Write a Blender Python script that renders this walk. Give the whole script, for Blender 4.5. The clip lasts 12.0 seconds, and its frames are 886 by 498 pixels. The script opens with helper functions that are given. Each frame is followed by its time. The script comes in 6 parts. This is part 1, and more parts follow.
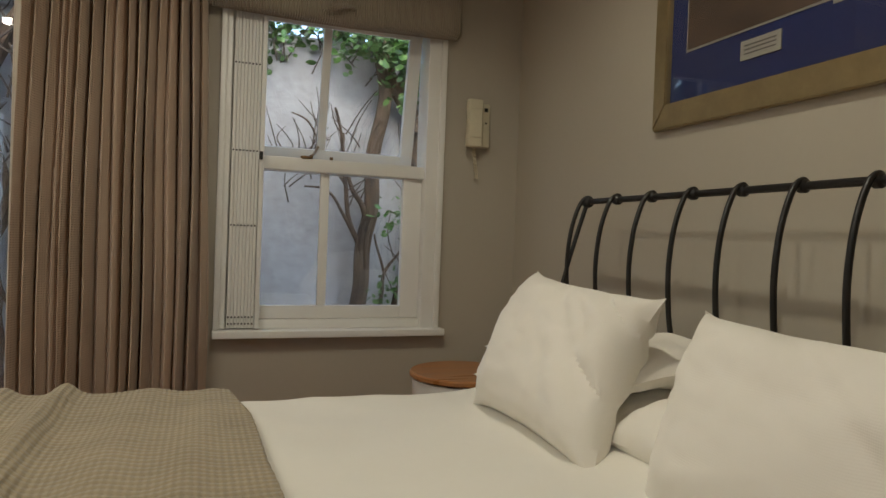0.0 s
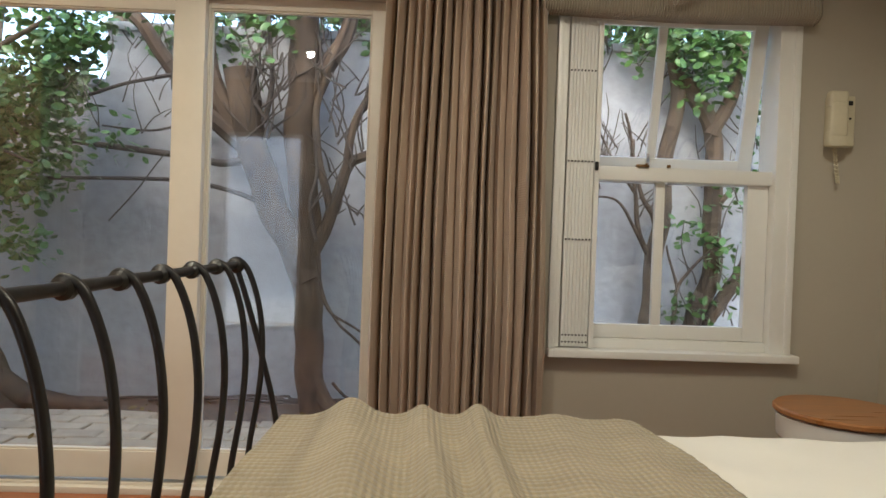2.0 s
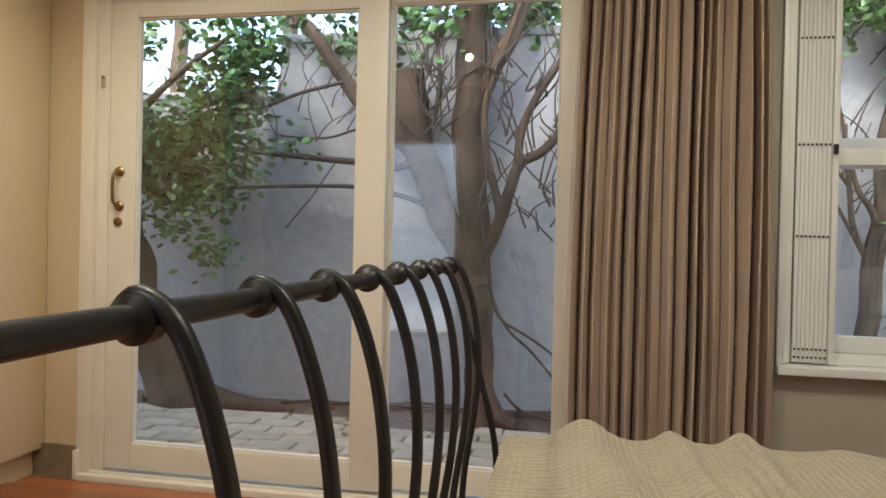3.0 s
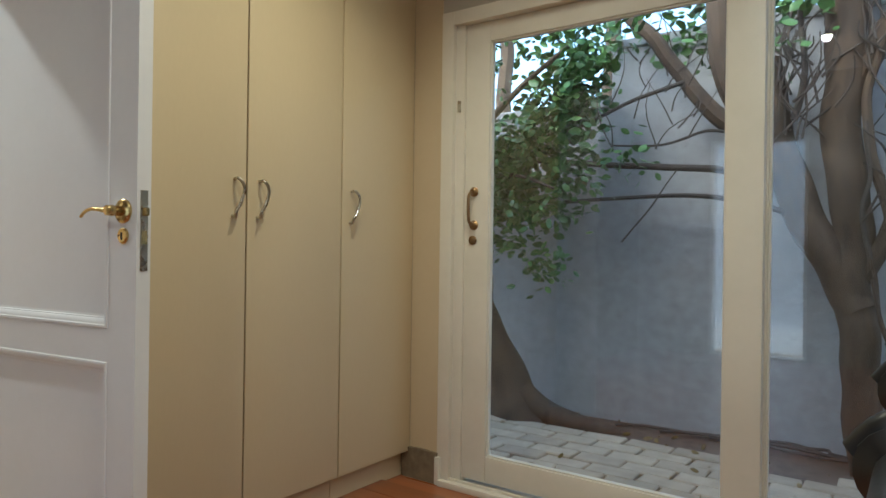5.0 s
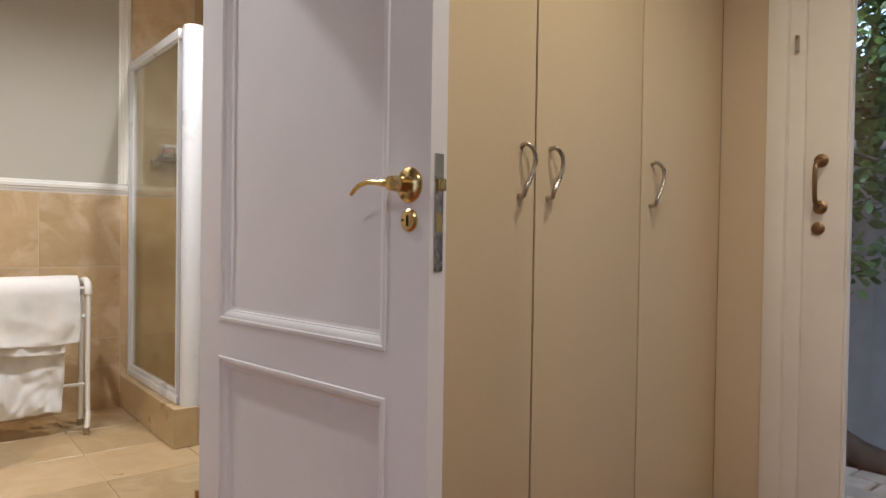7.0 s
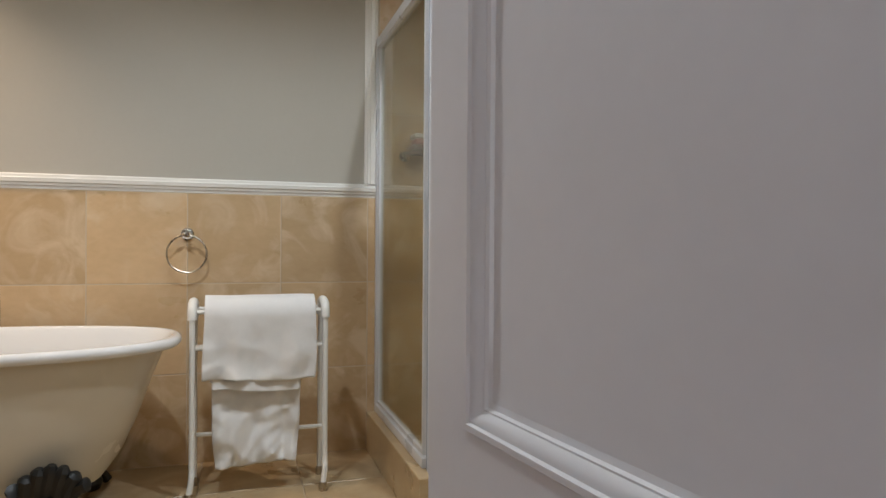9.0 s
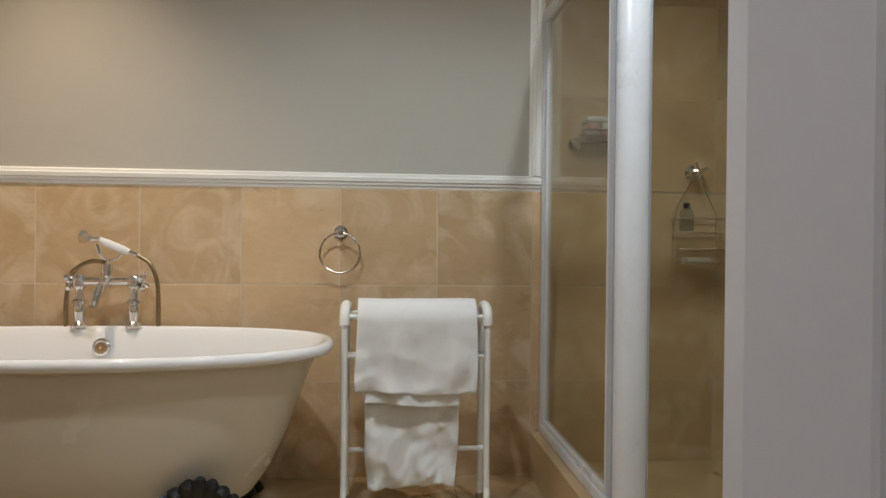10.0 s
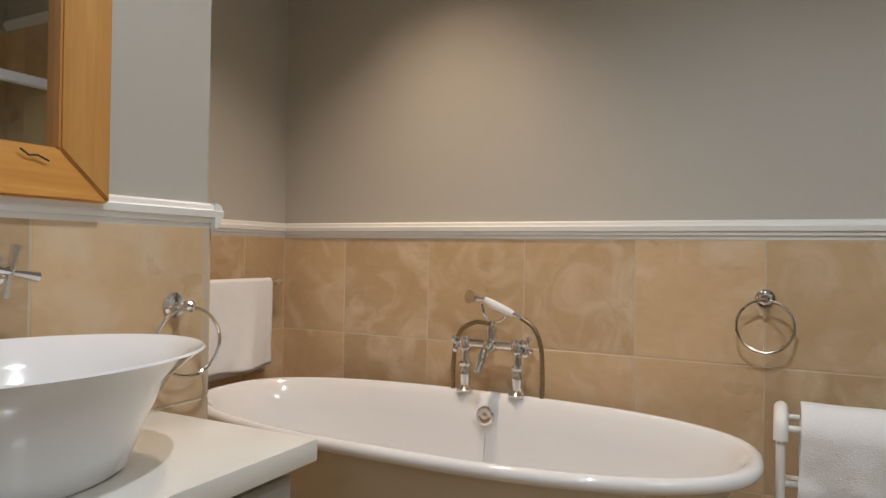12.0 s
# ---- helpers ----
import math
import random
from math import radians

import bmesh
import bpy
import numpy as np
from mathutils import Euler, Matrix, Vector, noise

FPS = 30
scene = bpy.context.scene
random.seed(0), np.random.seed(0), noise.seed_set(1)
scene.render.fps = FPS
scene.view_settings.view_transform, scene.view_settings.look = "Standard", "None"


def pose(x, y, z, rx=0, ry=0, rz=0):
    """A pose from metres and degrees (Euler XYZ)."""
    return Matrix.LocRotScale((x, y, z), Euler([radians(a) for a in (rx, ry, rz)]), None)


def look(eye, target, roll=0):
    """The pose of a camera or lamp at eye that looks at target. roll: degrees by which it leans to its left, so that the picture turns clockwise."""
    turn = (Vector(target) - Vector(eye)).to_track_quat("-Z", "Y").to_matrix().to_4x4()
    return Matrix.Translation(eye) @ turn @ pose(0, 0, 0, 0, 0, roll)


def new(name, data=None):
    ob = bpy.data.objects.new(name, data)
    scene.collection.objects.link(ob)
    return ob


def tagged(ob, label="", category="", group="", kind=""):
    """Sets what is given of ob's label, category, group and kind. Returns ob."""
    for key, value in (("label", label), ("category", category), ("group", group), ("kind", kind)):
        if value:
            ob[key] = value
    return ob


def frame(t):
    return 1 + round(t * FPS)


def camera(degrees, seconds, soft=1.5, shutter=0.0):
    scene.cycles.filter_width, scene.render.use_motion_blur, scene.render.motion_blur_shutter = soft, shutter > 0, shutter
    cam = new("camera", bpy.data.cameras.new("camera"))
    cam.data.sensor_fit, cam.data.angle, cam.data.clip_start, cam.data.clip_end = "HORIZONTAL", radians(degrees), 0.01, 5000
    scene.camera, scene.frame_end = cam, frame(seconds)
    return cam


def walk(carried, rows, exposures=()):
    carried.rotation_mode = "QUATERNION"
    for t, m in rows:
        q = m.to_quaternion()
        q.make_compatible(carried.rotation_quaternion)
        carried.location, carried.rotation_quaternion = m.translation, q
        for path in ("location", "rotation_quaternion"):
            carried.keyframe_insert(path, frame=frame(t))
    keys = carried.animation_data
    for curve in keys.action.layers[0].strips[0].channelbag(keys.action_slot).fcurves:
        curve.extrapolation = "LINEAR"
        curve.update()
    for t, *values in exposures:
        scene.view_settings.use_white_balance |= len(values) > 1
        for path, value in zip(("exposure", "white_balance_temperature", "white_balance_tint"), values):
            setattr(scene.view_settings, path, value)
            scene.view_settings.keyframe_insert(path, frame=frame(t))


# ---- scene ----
cam = camera(67.3, 12.0)
EXPOSURES = [(0.0, 2.3, 6450, 5), (0.5, 2.35, 6450, 5), (1.5, 2.68, 6450, 5), (2.5, 3.02, 6350, 6), (3.2, 2.98, 6300, 4), (4.8, 2.6, 5650, -3), (5.4, 2.55, 5700, -1), (6.5, 2.62, 6000, 13), (8.3, 2.05, 5650, 11), (9.2, 1.98, 5550, 7), (10.2, 1.88, 5500, 6), (11.0, 1.85, 5600, 9), (12.0, 1.72, 5600, 10)]
PATH = [
    (0, (-1.058, 0.693, 1.027), (-0.371, 2.571, 0.998), 2.1),
    (0.5, (-1.169, 0.763, 1.022), (-0.628, 2.688, 0.998), 2.1),
    (1, (-1.299, 0.838, 1.022), (-0.915, 2.801, 0.999), 2.2),
    (1.5, (-1.447, 0.92, 1.029), (-1.193, 2.904, 1.0), 2.3),
    (2, (-1.514, 0.943, 1.032), (-1.452, 2.942, 1.006), 2.0),
    (2.5, (-1.654, 1.062, 0.998), (-1.756, 3.059, 0.985), 1.2),
    (3, (-1.732, 1.146, 1.001), (-2.084, 3.115, 0.986), 1.3),
    (3.2, (-1.763, 1.179, 1.002), (-2.205, 3.13, 0.991), 1.0),
    (4.8, (-1.94, 1.238, 1.02), (-3.052, 2.901, 1.024), 0.8),
    (5, (-1.983, 1.235, 1.025), (-3.152, 2.858, 1.024), 0.8),
    (5.5, (-2.094, 1.239, 1.033), (-3.39, 2.762, 1.027), 1.0),
    (6, (-2.292, 1.279, 1.027), (-3.683, 2.716, 1.021), 0.9),
    (6.5, (-2.474, 1.336, 1.009), (-3.935, 2.702, 1.005), 0.8),
    (6.7, (-2.557, 1.372, 1.011), (-4.052, 2.7, 0.998), 1.0),
    (8.3, (-3.375, 1.731, 1.03), (-5.15, 2.652, 0.991), -0.4),
    (8.5, (-3.464, 1.759, 1.012), (-5.275, 2.607, 0.996), 0.3),
    (9, (-3.649, 1.82, 1.007), (-5.559, 2.413, 0.994), 0.4),
    (9.5, (-3.803, 1.827, 0.998), (-5.773, 2.174, 0.984), 0.5),
    (10, (-4.012, 1.807, 0.991), (-6.005, 1.973, 0.983), 0.6),
    (10.5, (-4.163, 1.793, 0.979), (-6.163, 1.787, 0.981), 0.6),
    (11, (-4.297, 1.755, 1.051), (-6.278, 1.481, 1.027), 0.5),
    (11.5, (-4.394, 1.699, 1.085), (-6.292, 1.068, 1.087), 0.6),
    (12, (-4.462, 1.656, 1.173), (-6.244, 0.75, 1.184), 0.9),
]
walk(cam, [(t, look(eye, target, roll)) for t, eye, target, roll in PATH], exposures=EXPOSURES)
SKY = 0.14
WARM, BATH = (1.0, 0.92, 0.77), (1.0, 0.97, 0.90)
# ceiling downlights: x, y, watts, spread, colour, softness of the edge
LAMPS = [
    (-0.75, 1.8, 9.5, 155, WARM, 0.5), (-2.3, 2.1, 8.0, 160, WARM, 0.5), (-3.2, 2.75, 9.5, 118, (1.0, 0.88, 0.66), 0.9), (-2.6, 0.3, 6.5, 160, (1.0, 0.96, 0.89), 0.5),
    (-6.24, 0.50, 26, 100, (1.0, 0.70, 0.44), 1.0), (-5.25, 1.5, 17.0, 150, BATH, 0.6), (-5.3, 2.6, 14.0, 150, BATH, 0.6),
]

# ---------------------------------------------------------------- world, sun and lamps
world = bpy.data.worlds.new("sky")
scene.world = world
world.use_nodes = True
_wn = world.node_tree.nodes
_sky = _wn.new("ShaderNodeTexSky")
_sky.sky_type, _sky.sun_disc = "NISHITA", False
_sky.sun_elevation, _sky.sun_rotation = radians(42), radians(194)
_sky.air_density, _sky.dust_density, _sky.ozone_density = 1.0, 2.0, 1.5
world.node_tree.links.new(_sky.outputs[0], _wn["Background"].inputs[0])
_wn["Background"].inputs[1].default_value = SKY

_sun = bpy.data.lights.new("sun", "SUN")
_sun.energy, _sun.angle, _sun.color = 0.22, radians(14), (1.0, 0.96, 0.9)
new("sun", _sun).matrix_world = look((-4, -6, 12), (-4 + 0.25, -5, 12 - 0.93))


# ---------------------------------------------------------------- helpers for meshes
WHERE = {}


def thing(name, loc, label="", category="", group="", kind=""):
    ob = new(name)
    ob.empty_display_size = 0.05
    ob.location = loc
    WHERE[ob] = Vector(loc)
    return tagged(ob, label, category, group, kind)


def part(name, bm, material, parent=None, label="", smooth=True, category="", kind="", group=""):
    """Links a bmesh, modelled in world places, as one mesh object under parent."""
    bm.verts.ensure_lookup_table()
    lo = Vector([min(v.co[i] for v in bm.verts) for i in range(3)])
    hi = Vector([max(v.co[i] for v in bm.verts) for i in range(3)])
    mid = (lo + hi) / 2
    if parent is None:
        mid.z = lo.z
    for v in bm.verts:
        v.co -= mid
    bmesh.ops.recalc_face_normals(bm, faces=bm.faces[:])
    me = bpy.data.meshes.new(name)
    bm.to_mesh(me)
    bm.free()
    if smooth:
        me.shade_smooth()
        me.set_sharp_from_angle(angle=radians(35))
    if material:
        me.materials.append(material)
    ob = new(name, me)
    ob.parent = parent
    ob.location = mid - (WHERE[parent] if parent else Vector())
    WHERE[ob] = mid
    return tagged(ob, label, category, group, kind)


def B():
    return bmesh.new()


def box(bm, x0, x1, y0, y1, z0, z1, bevel=0.0, seg=2):
    m = Matrix.Translation(((x0 + x1) / 2, (y0 + y1) / 2, (z0 + z1) / 2)) @ Matrix.Diagonal((abs(x1 - x0), abs(y1 - y0), abs(z1 - z0), 1))
    made = bmesh.ops.create_cube(bm, size=1, matrix=m)["verts"]
    if bevel:
        edges = list({e for v in made for e in v.link_edges})
        bmesh.ops.bevel(bm, geom=edges, offset=bevel, segments=seg, profile=0.6, affect="EDGES")
    return bm


def tube(bm, pts, r, seg=10, closed=False, caps=True):
    """A round bar through pts; r a number or one radius for each point."""
    pts = [Vector(p) for p in pts]
    n = len(pts)
    rs = [r] * n if isinstance(r, (int, float)) else list(r)
    rings, side = [], None
    for i, p in enumerate(pts):
        a = pts[i - 1] if (i or closed) else p
        b = pts[(i + 1) % n] if (i < n - 1 or closed) else p
        d = (b - a).normalized()
        if side is None:
            side = d.orthogonal().normalized()
        side = (side - d * side.dot(d)).normalized()
        up = d.cross(side)
        rings.append([bm.verts.new(p + rs[i] * (side * math.cos(k * math.tau / seg) + up * math.sin(k * math.tau / seg))) for k in range(seg)])
    for i in range(n if closed else n - 1):
        a, b = rings[i], rings[(i + 1) % n]
        for k in range(seg):
            bm.faces.new((a[k], a[(k + 1) % seg], b[(k + 1) % seg], b[k]))
    if caps and not closed:
        bm.faces.new(rings[0])
        bm.faces.new(rings[-1])
    return bm


def smooth_path(pts, n=6):
    """Catmull-Rom points through pts."""
    pts = [Vector(p) for p in pts]
    out = []
    for i in range(len(pts) - 1):
        p0, p1, p2, p3 = pts[max(i - 1, 0)], pts[i], pts[i + 1], pts[min(i + 2, len(pts) - 1)]
        for k in range(n):
            t = k / n
            out.append(0.5 * (2 * p1 + (p2 - p0) * t + (2 * p0 - 5 * p1 + 4 * p2 - p3) * t * t + (3 * p1 - p0 - 3 * p2 + p3) * t ** 3))
    return out + [pts[-1]]


def lathe(bm, prof, centre, seg=24, m=None, sx=1.0, sy=1.0):
    """Turns a profile of (radius, height) round the upright axis at centre."""
    rings = []
    for r, z in prof:
        ring = []
        for k in range(seg):
            a = k * math.tau / seg
            co = Vector((r * sx * math.cos(a), r * sy * math.sin(a), z))
            if m is not None:
                co = m @ co
            ring.append(bm.verts.new(co + Vector(centre)))
        rings.append(ring)
    for a, b in zip(rings, rings[1:]):
        for k in range(seg):
            bm.faces.new((a[k], a[(k + 1) % seg], b[(k + 1) % seg], b[k]))
    bm.faces.new(rings[0])
    bm.faces.new(rings[-1])
    return bm


def grid(bm, nu, nv, fn, closed_u=False):
    vs = [[bm.verts.new(fn(i / nu, j / nv)) for j in range(nv + 1)] for i in range(nu if closed_u else nu + 1)]
    for i in range(nu):
        for j in range(nv):
            a, b = vs[i], vs[(i + 1) % len(vs)]
            bm.faces.new((a[j], b[j], b[j + 1], a[j + 1]))
    return bm


def thick(ob, t, offset=-1.0):
    m = ob.modifiers.new("thickness", "SOLIDIFY")
    m.thickness, m.offset = t, offset
    return ob


def turn_about(bm, x, y, degrees):
    bmesh.ops.rotate(bm, cent=(x, y, 0), matrix=Matrix.Rotation(radians(degrees), 3, "Z"), verts=bm.verts[:])
    return bm


# ---------------------------------------------------------------- materials
def surf(name, c1, c2=None, scale=4.0, rough=0.6, metal=0.0, bump=0.1, grain=60.0, stretch=(1, 1, 1), vary=0.0, spec=0.5, fine=0.25, coat=0.0, sheen=0.0, island=False, relief=0.004):
    """A plain surface: two tones mixed by broad and fine noise, with fine relief. vary: how far single pieces differ."""
    m = bpy.data.materials.new(name)
    m.use_nodes = True
    n, l = m.node_tree.nodes, m.node_tree.links
    p = n["Principled BSDF"]
    c2 = c2 or tuple(c * 0.88 for c in c1)
    geo = n.new("ShaderNodeNewGeometry")
    mp = n.new("ShaderNodeMapping")
    mp.inputs["Scale"].default_value = stretch
    l.new(geo.outputs["Position"], mp.inputs["Vector"])
    src = mp.outputs[0]
    info = n.new("ShaderNodeObjectInfo")
    rnd = geo.outputs["Random Per Island"] if island else info.outputs["Random"]
    if vary:
        off = n.new("ShaderNodeVectorMath")
        off.operation = "MULTIPLY_ADD"
        off.inputs[1].default_value = (1, 1, 1)
        l.new(src, off.inputs[0])
        k = n.new("ShaderNodeMath")
        k.operation = "MULTIPLY"
        k.inputs[1].default_value = 37.0
        l.new(rnd, k.inputs[0])
        l.new(k.outputs[0], off.inputs[2])
        src = off.outputs[0]
    big = n.new("ShaderNodeTexNoise")
    big.inputs["Scale"].default_value, big.inputs["Detail"].default_value = scale, 4
    l.new(src, big.inputs["Vector"])
    small = n.new("ShaderNodeTexNoise")
    small.inputs["Scale"].default_value, small.inputs["Detail"].default_value = grain, 3
    l.new(src, small.inputs["Vector"])
    mixf = n.new("ShaderNodeMix")
    mixf.inputs[0].default_value = fine
    l.new(big.outputs["Fac"], mixf.inputs[2])
    l.new(small.outputs["Fac"], mixf.inputs[3])
    ramp = n.new("ShaderNodeMapRange")
    ramp.inputs[1].default_value, ramp.inputs[2].default_value = 0.3, 0.7
    l.new(mixf.outputs[0], ramp.inputs[0])
    col = n.new("ShaderNodeMix")
    col.data_type = "RGBA"
    col.inputs[6].default_value, col.inputs[7].default_value = (*c2, 1), (*c1, 1)
    l.new(ramp.outputs[0], col.inputs[0])
    out = col.outputs[2]
    if vary:
        hsv = n.new("ShaderNodeHueSaturation")
        r = n.new("ShaderNodeMapRange")
        r.inputs[3].default_value, r.inputs[4].default_value = 1 - vary, 1 + vary
        l.new(rnd, r.inputs[0])
        l.new(r.outputs[0], hsv.inputs["Value"])
        l.new(out, hsv.inputs["Color"])
        out = hsv.outputs[0]
    l.new(out, p.inputs["Base Color"])
    rr = n.new("ShaderNodeMapRange")
    rr.inputs[3].default_value, rr.inputs[4].default_value = max(0.02, rough - 0.08), min(1, rough + 0.08)
    l.new(big.outputs["Fac"], rr.inputs[0])
    l.new(rr.outputs[0], p.inputs["Roughness"])
    p.inputs["Metallic"].default_value = metal
    p.inputs["Specular IOR Level"].default_value = spec
    p.inputs["Coat Weight"].default_value = coat
    p.inputs["Sheen Weight"].default_value = sheen
    if bump:
        bp = n.new("ShaderNodeBump")
        bp.inputs["Strength"].default_value, bp.inputs["Distance"].default_value = bump, relief
        l.new(mixf.outputs[0], bp.inputs["Height"])
        l.new(bp.outputs[0], p.inputs["Normal"])
    return m


def wood(name, c1, c2, axis, rough=0.4, ring=30.0, vary=0.15):
    st = [1.0, 1.0, 1.0]
    st[axis] = 0.06
    return surf(name, c1, c2, scale=ring, rough=rough, bump=0.08, grain=120, stretch=tuple(st), vary=vary, fine=0.35)


def glass(name, tint=(1, 1, 1), rough=0.0, shine=1.0):
    m = bpy.data.materials.new(name)
    m.use_nodes = True
    n, l = m.node_tree.nodes, m.node_tree.links
    n.remove(n["Principled BSDF"])
    tr, gl, mx, lw, pw, ma = (n.new("ShaderNode" + k) for k in ("BsdfTransparent", "BsdfGlossy", "MixShader", "LayerWeight", "Math", "Math"))
    tr.inputs[0].default_value = (*tint, 1)
    gl.inputs["Roughness"].default_value = rough
    lw.inputs[0].default_value = 0.5
    pw.operation, ma.operation = "POWER", "MULTIPLY_ADD"
    pw.inputs[1].default_value, ma.inputs[1].default_value, ma.inputs[2].default_value = 4.5, 0.55 * shine, 0.035 * shine
    l.new(lw.outputs["Facing"], pw.inputs[0])
    l.new(pw.outputs[0], ma.inputs[0])
    l.new(ma.outputs[0], mx.inputs[0])
    l.new(tr.outputs[0], mx.inputs[1])
    l.new(gl.outputs[0], mx.inputs[2])
    l.new(mx.outputs[0], n["Material Output"].inputs[0])
    return m


def woven(name, c1, c2, sx=90.0, sz=90.0, rough=0.9, bump=0.4, axes=(0, 2), holes=0.0, sheen=0.2, broad=3.0):
    """Cloth: threads across and along, with broad uneven tone."""
    m = surf(name, c1, c2, scale=broad, rough=rough, bump=0, fine=0.15, sheen=sheen, spec=0.2)
    n, l = m.node_tree.nodes, m.node_tree.links
    p = n["Principled BSDF"]
    geo = n.new("ShaderNodeNewGeometry")
    sep = n.new("ShaderNodeSeparateXYZ")
    l.new(geo.outputs["Position"], sep.inputs[0])
    waves = []
    for ax, k in zip(axes, (sx, sz)):
        mul = n.new("ShaderNodeMath")
        mul.operation = "MULTIPLY"
        mul.inputs[1].default_value = k * math.tau
        l.new(sep.outputs[ax], mul.inputs[0])
        sn = n.new("ShaderNodeMath")
        sn.operation = "SINE"
        l.new(mul.outputs[0], sn.inputs[0])
        waves.append(sn.outputs[0])
    add = n.new("ShaderNodeMath")
    add.operation = "ADD"
    l.new(waves[0], add.inputs[0])
    l.new(waves[1], add.inputs[1])
    nz = n.new("ShaderNodeTexNoise")
    nz.inputs["Scale"].default_value = 220
    l.new(geo.outputs["Position"], nz.inputs["Vector"])
    ad2 = n.new("ShaderNodeMath")
    ad2.operation = "ADD"
    l.new(add.outputs[0], ad2.inputs[0])
    l.new(nz.outputs["Fac"], ad2.inputs[1])
    bp = n.new("ShaderNodeBump")
    bp.inputs["Strength"].default_value, bp.inputs["Distance"].default_value = bump, 0.003
    l.new(ad2.outputs[0], bp.inputs["Height"])
    l.new(bp.outputs[0], p.inputs["Normal"])
    if holes:
        old = p.inputs["Base Color"].links[0].from_socket
        mr = n.new("ShaderNodeMapRange")
        mr.inputs[1].default_value, mr.inputs[2].default_value, mr.inputs[3].default_value, mr.inputs[4].default_value = -1.9, -0.6, holes, 0.0
        l.new(ad2.outputs[0], mr.inputs[0])
        mx = n.new("ShaderNodeMix")
        mx.data_type = "RGBA"
        l.new(mr.outputs[0], mx.inputs[0])
        l.new(old, mx.inputs[6])
        mx.inputs[7].default_value = (*[c * 0.45 for c in c2], 1)
        l.new(mx.outputs[2], p.inputs["Base Color"])
    return m


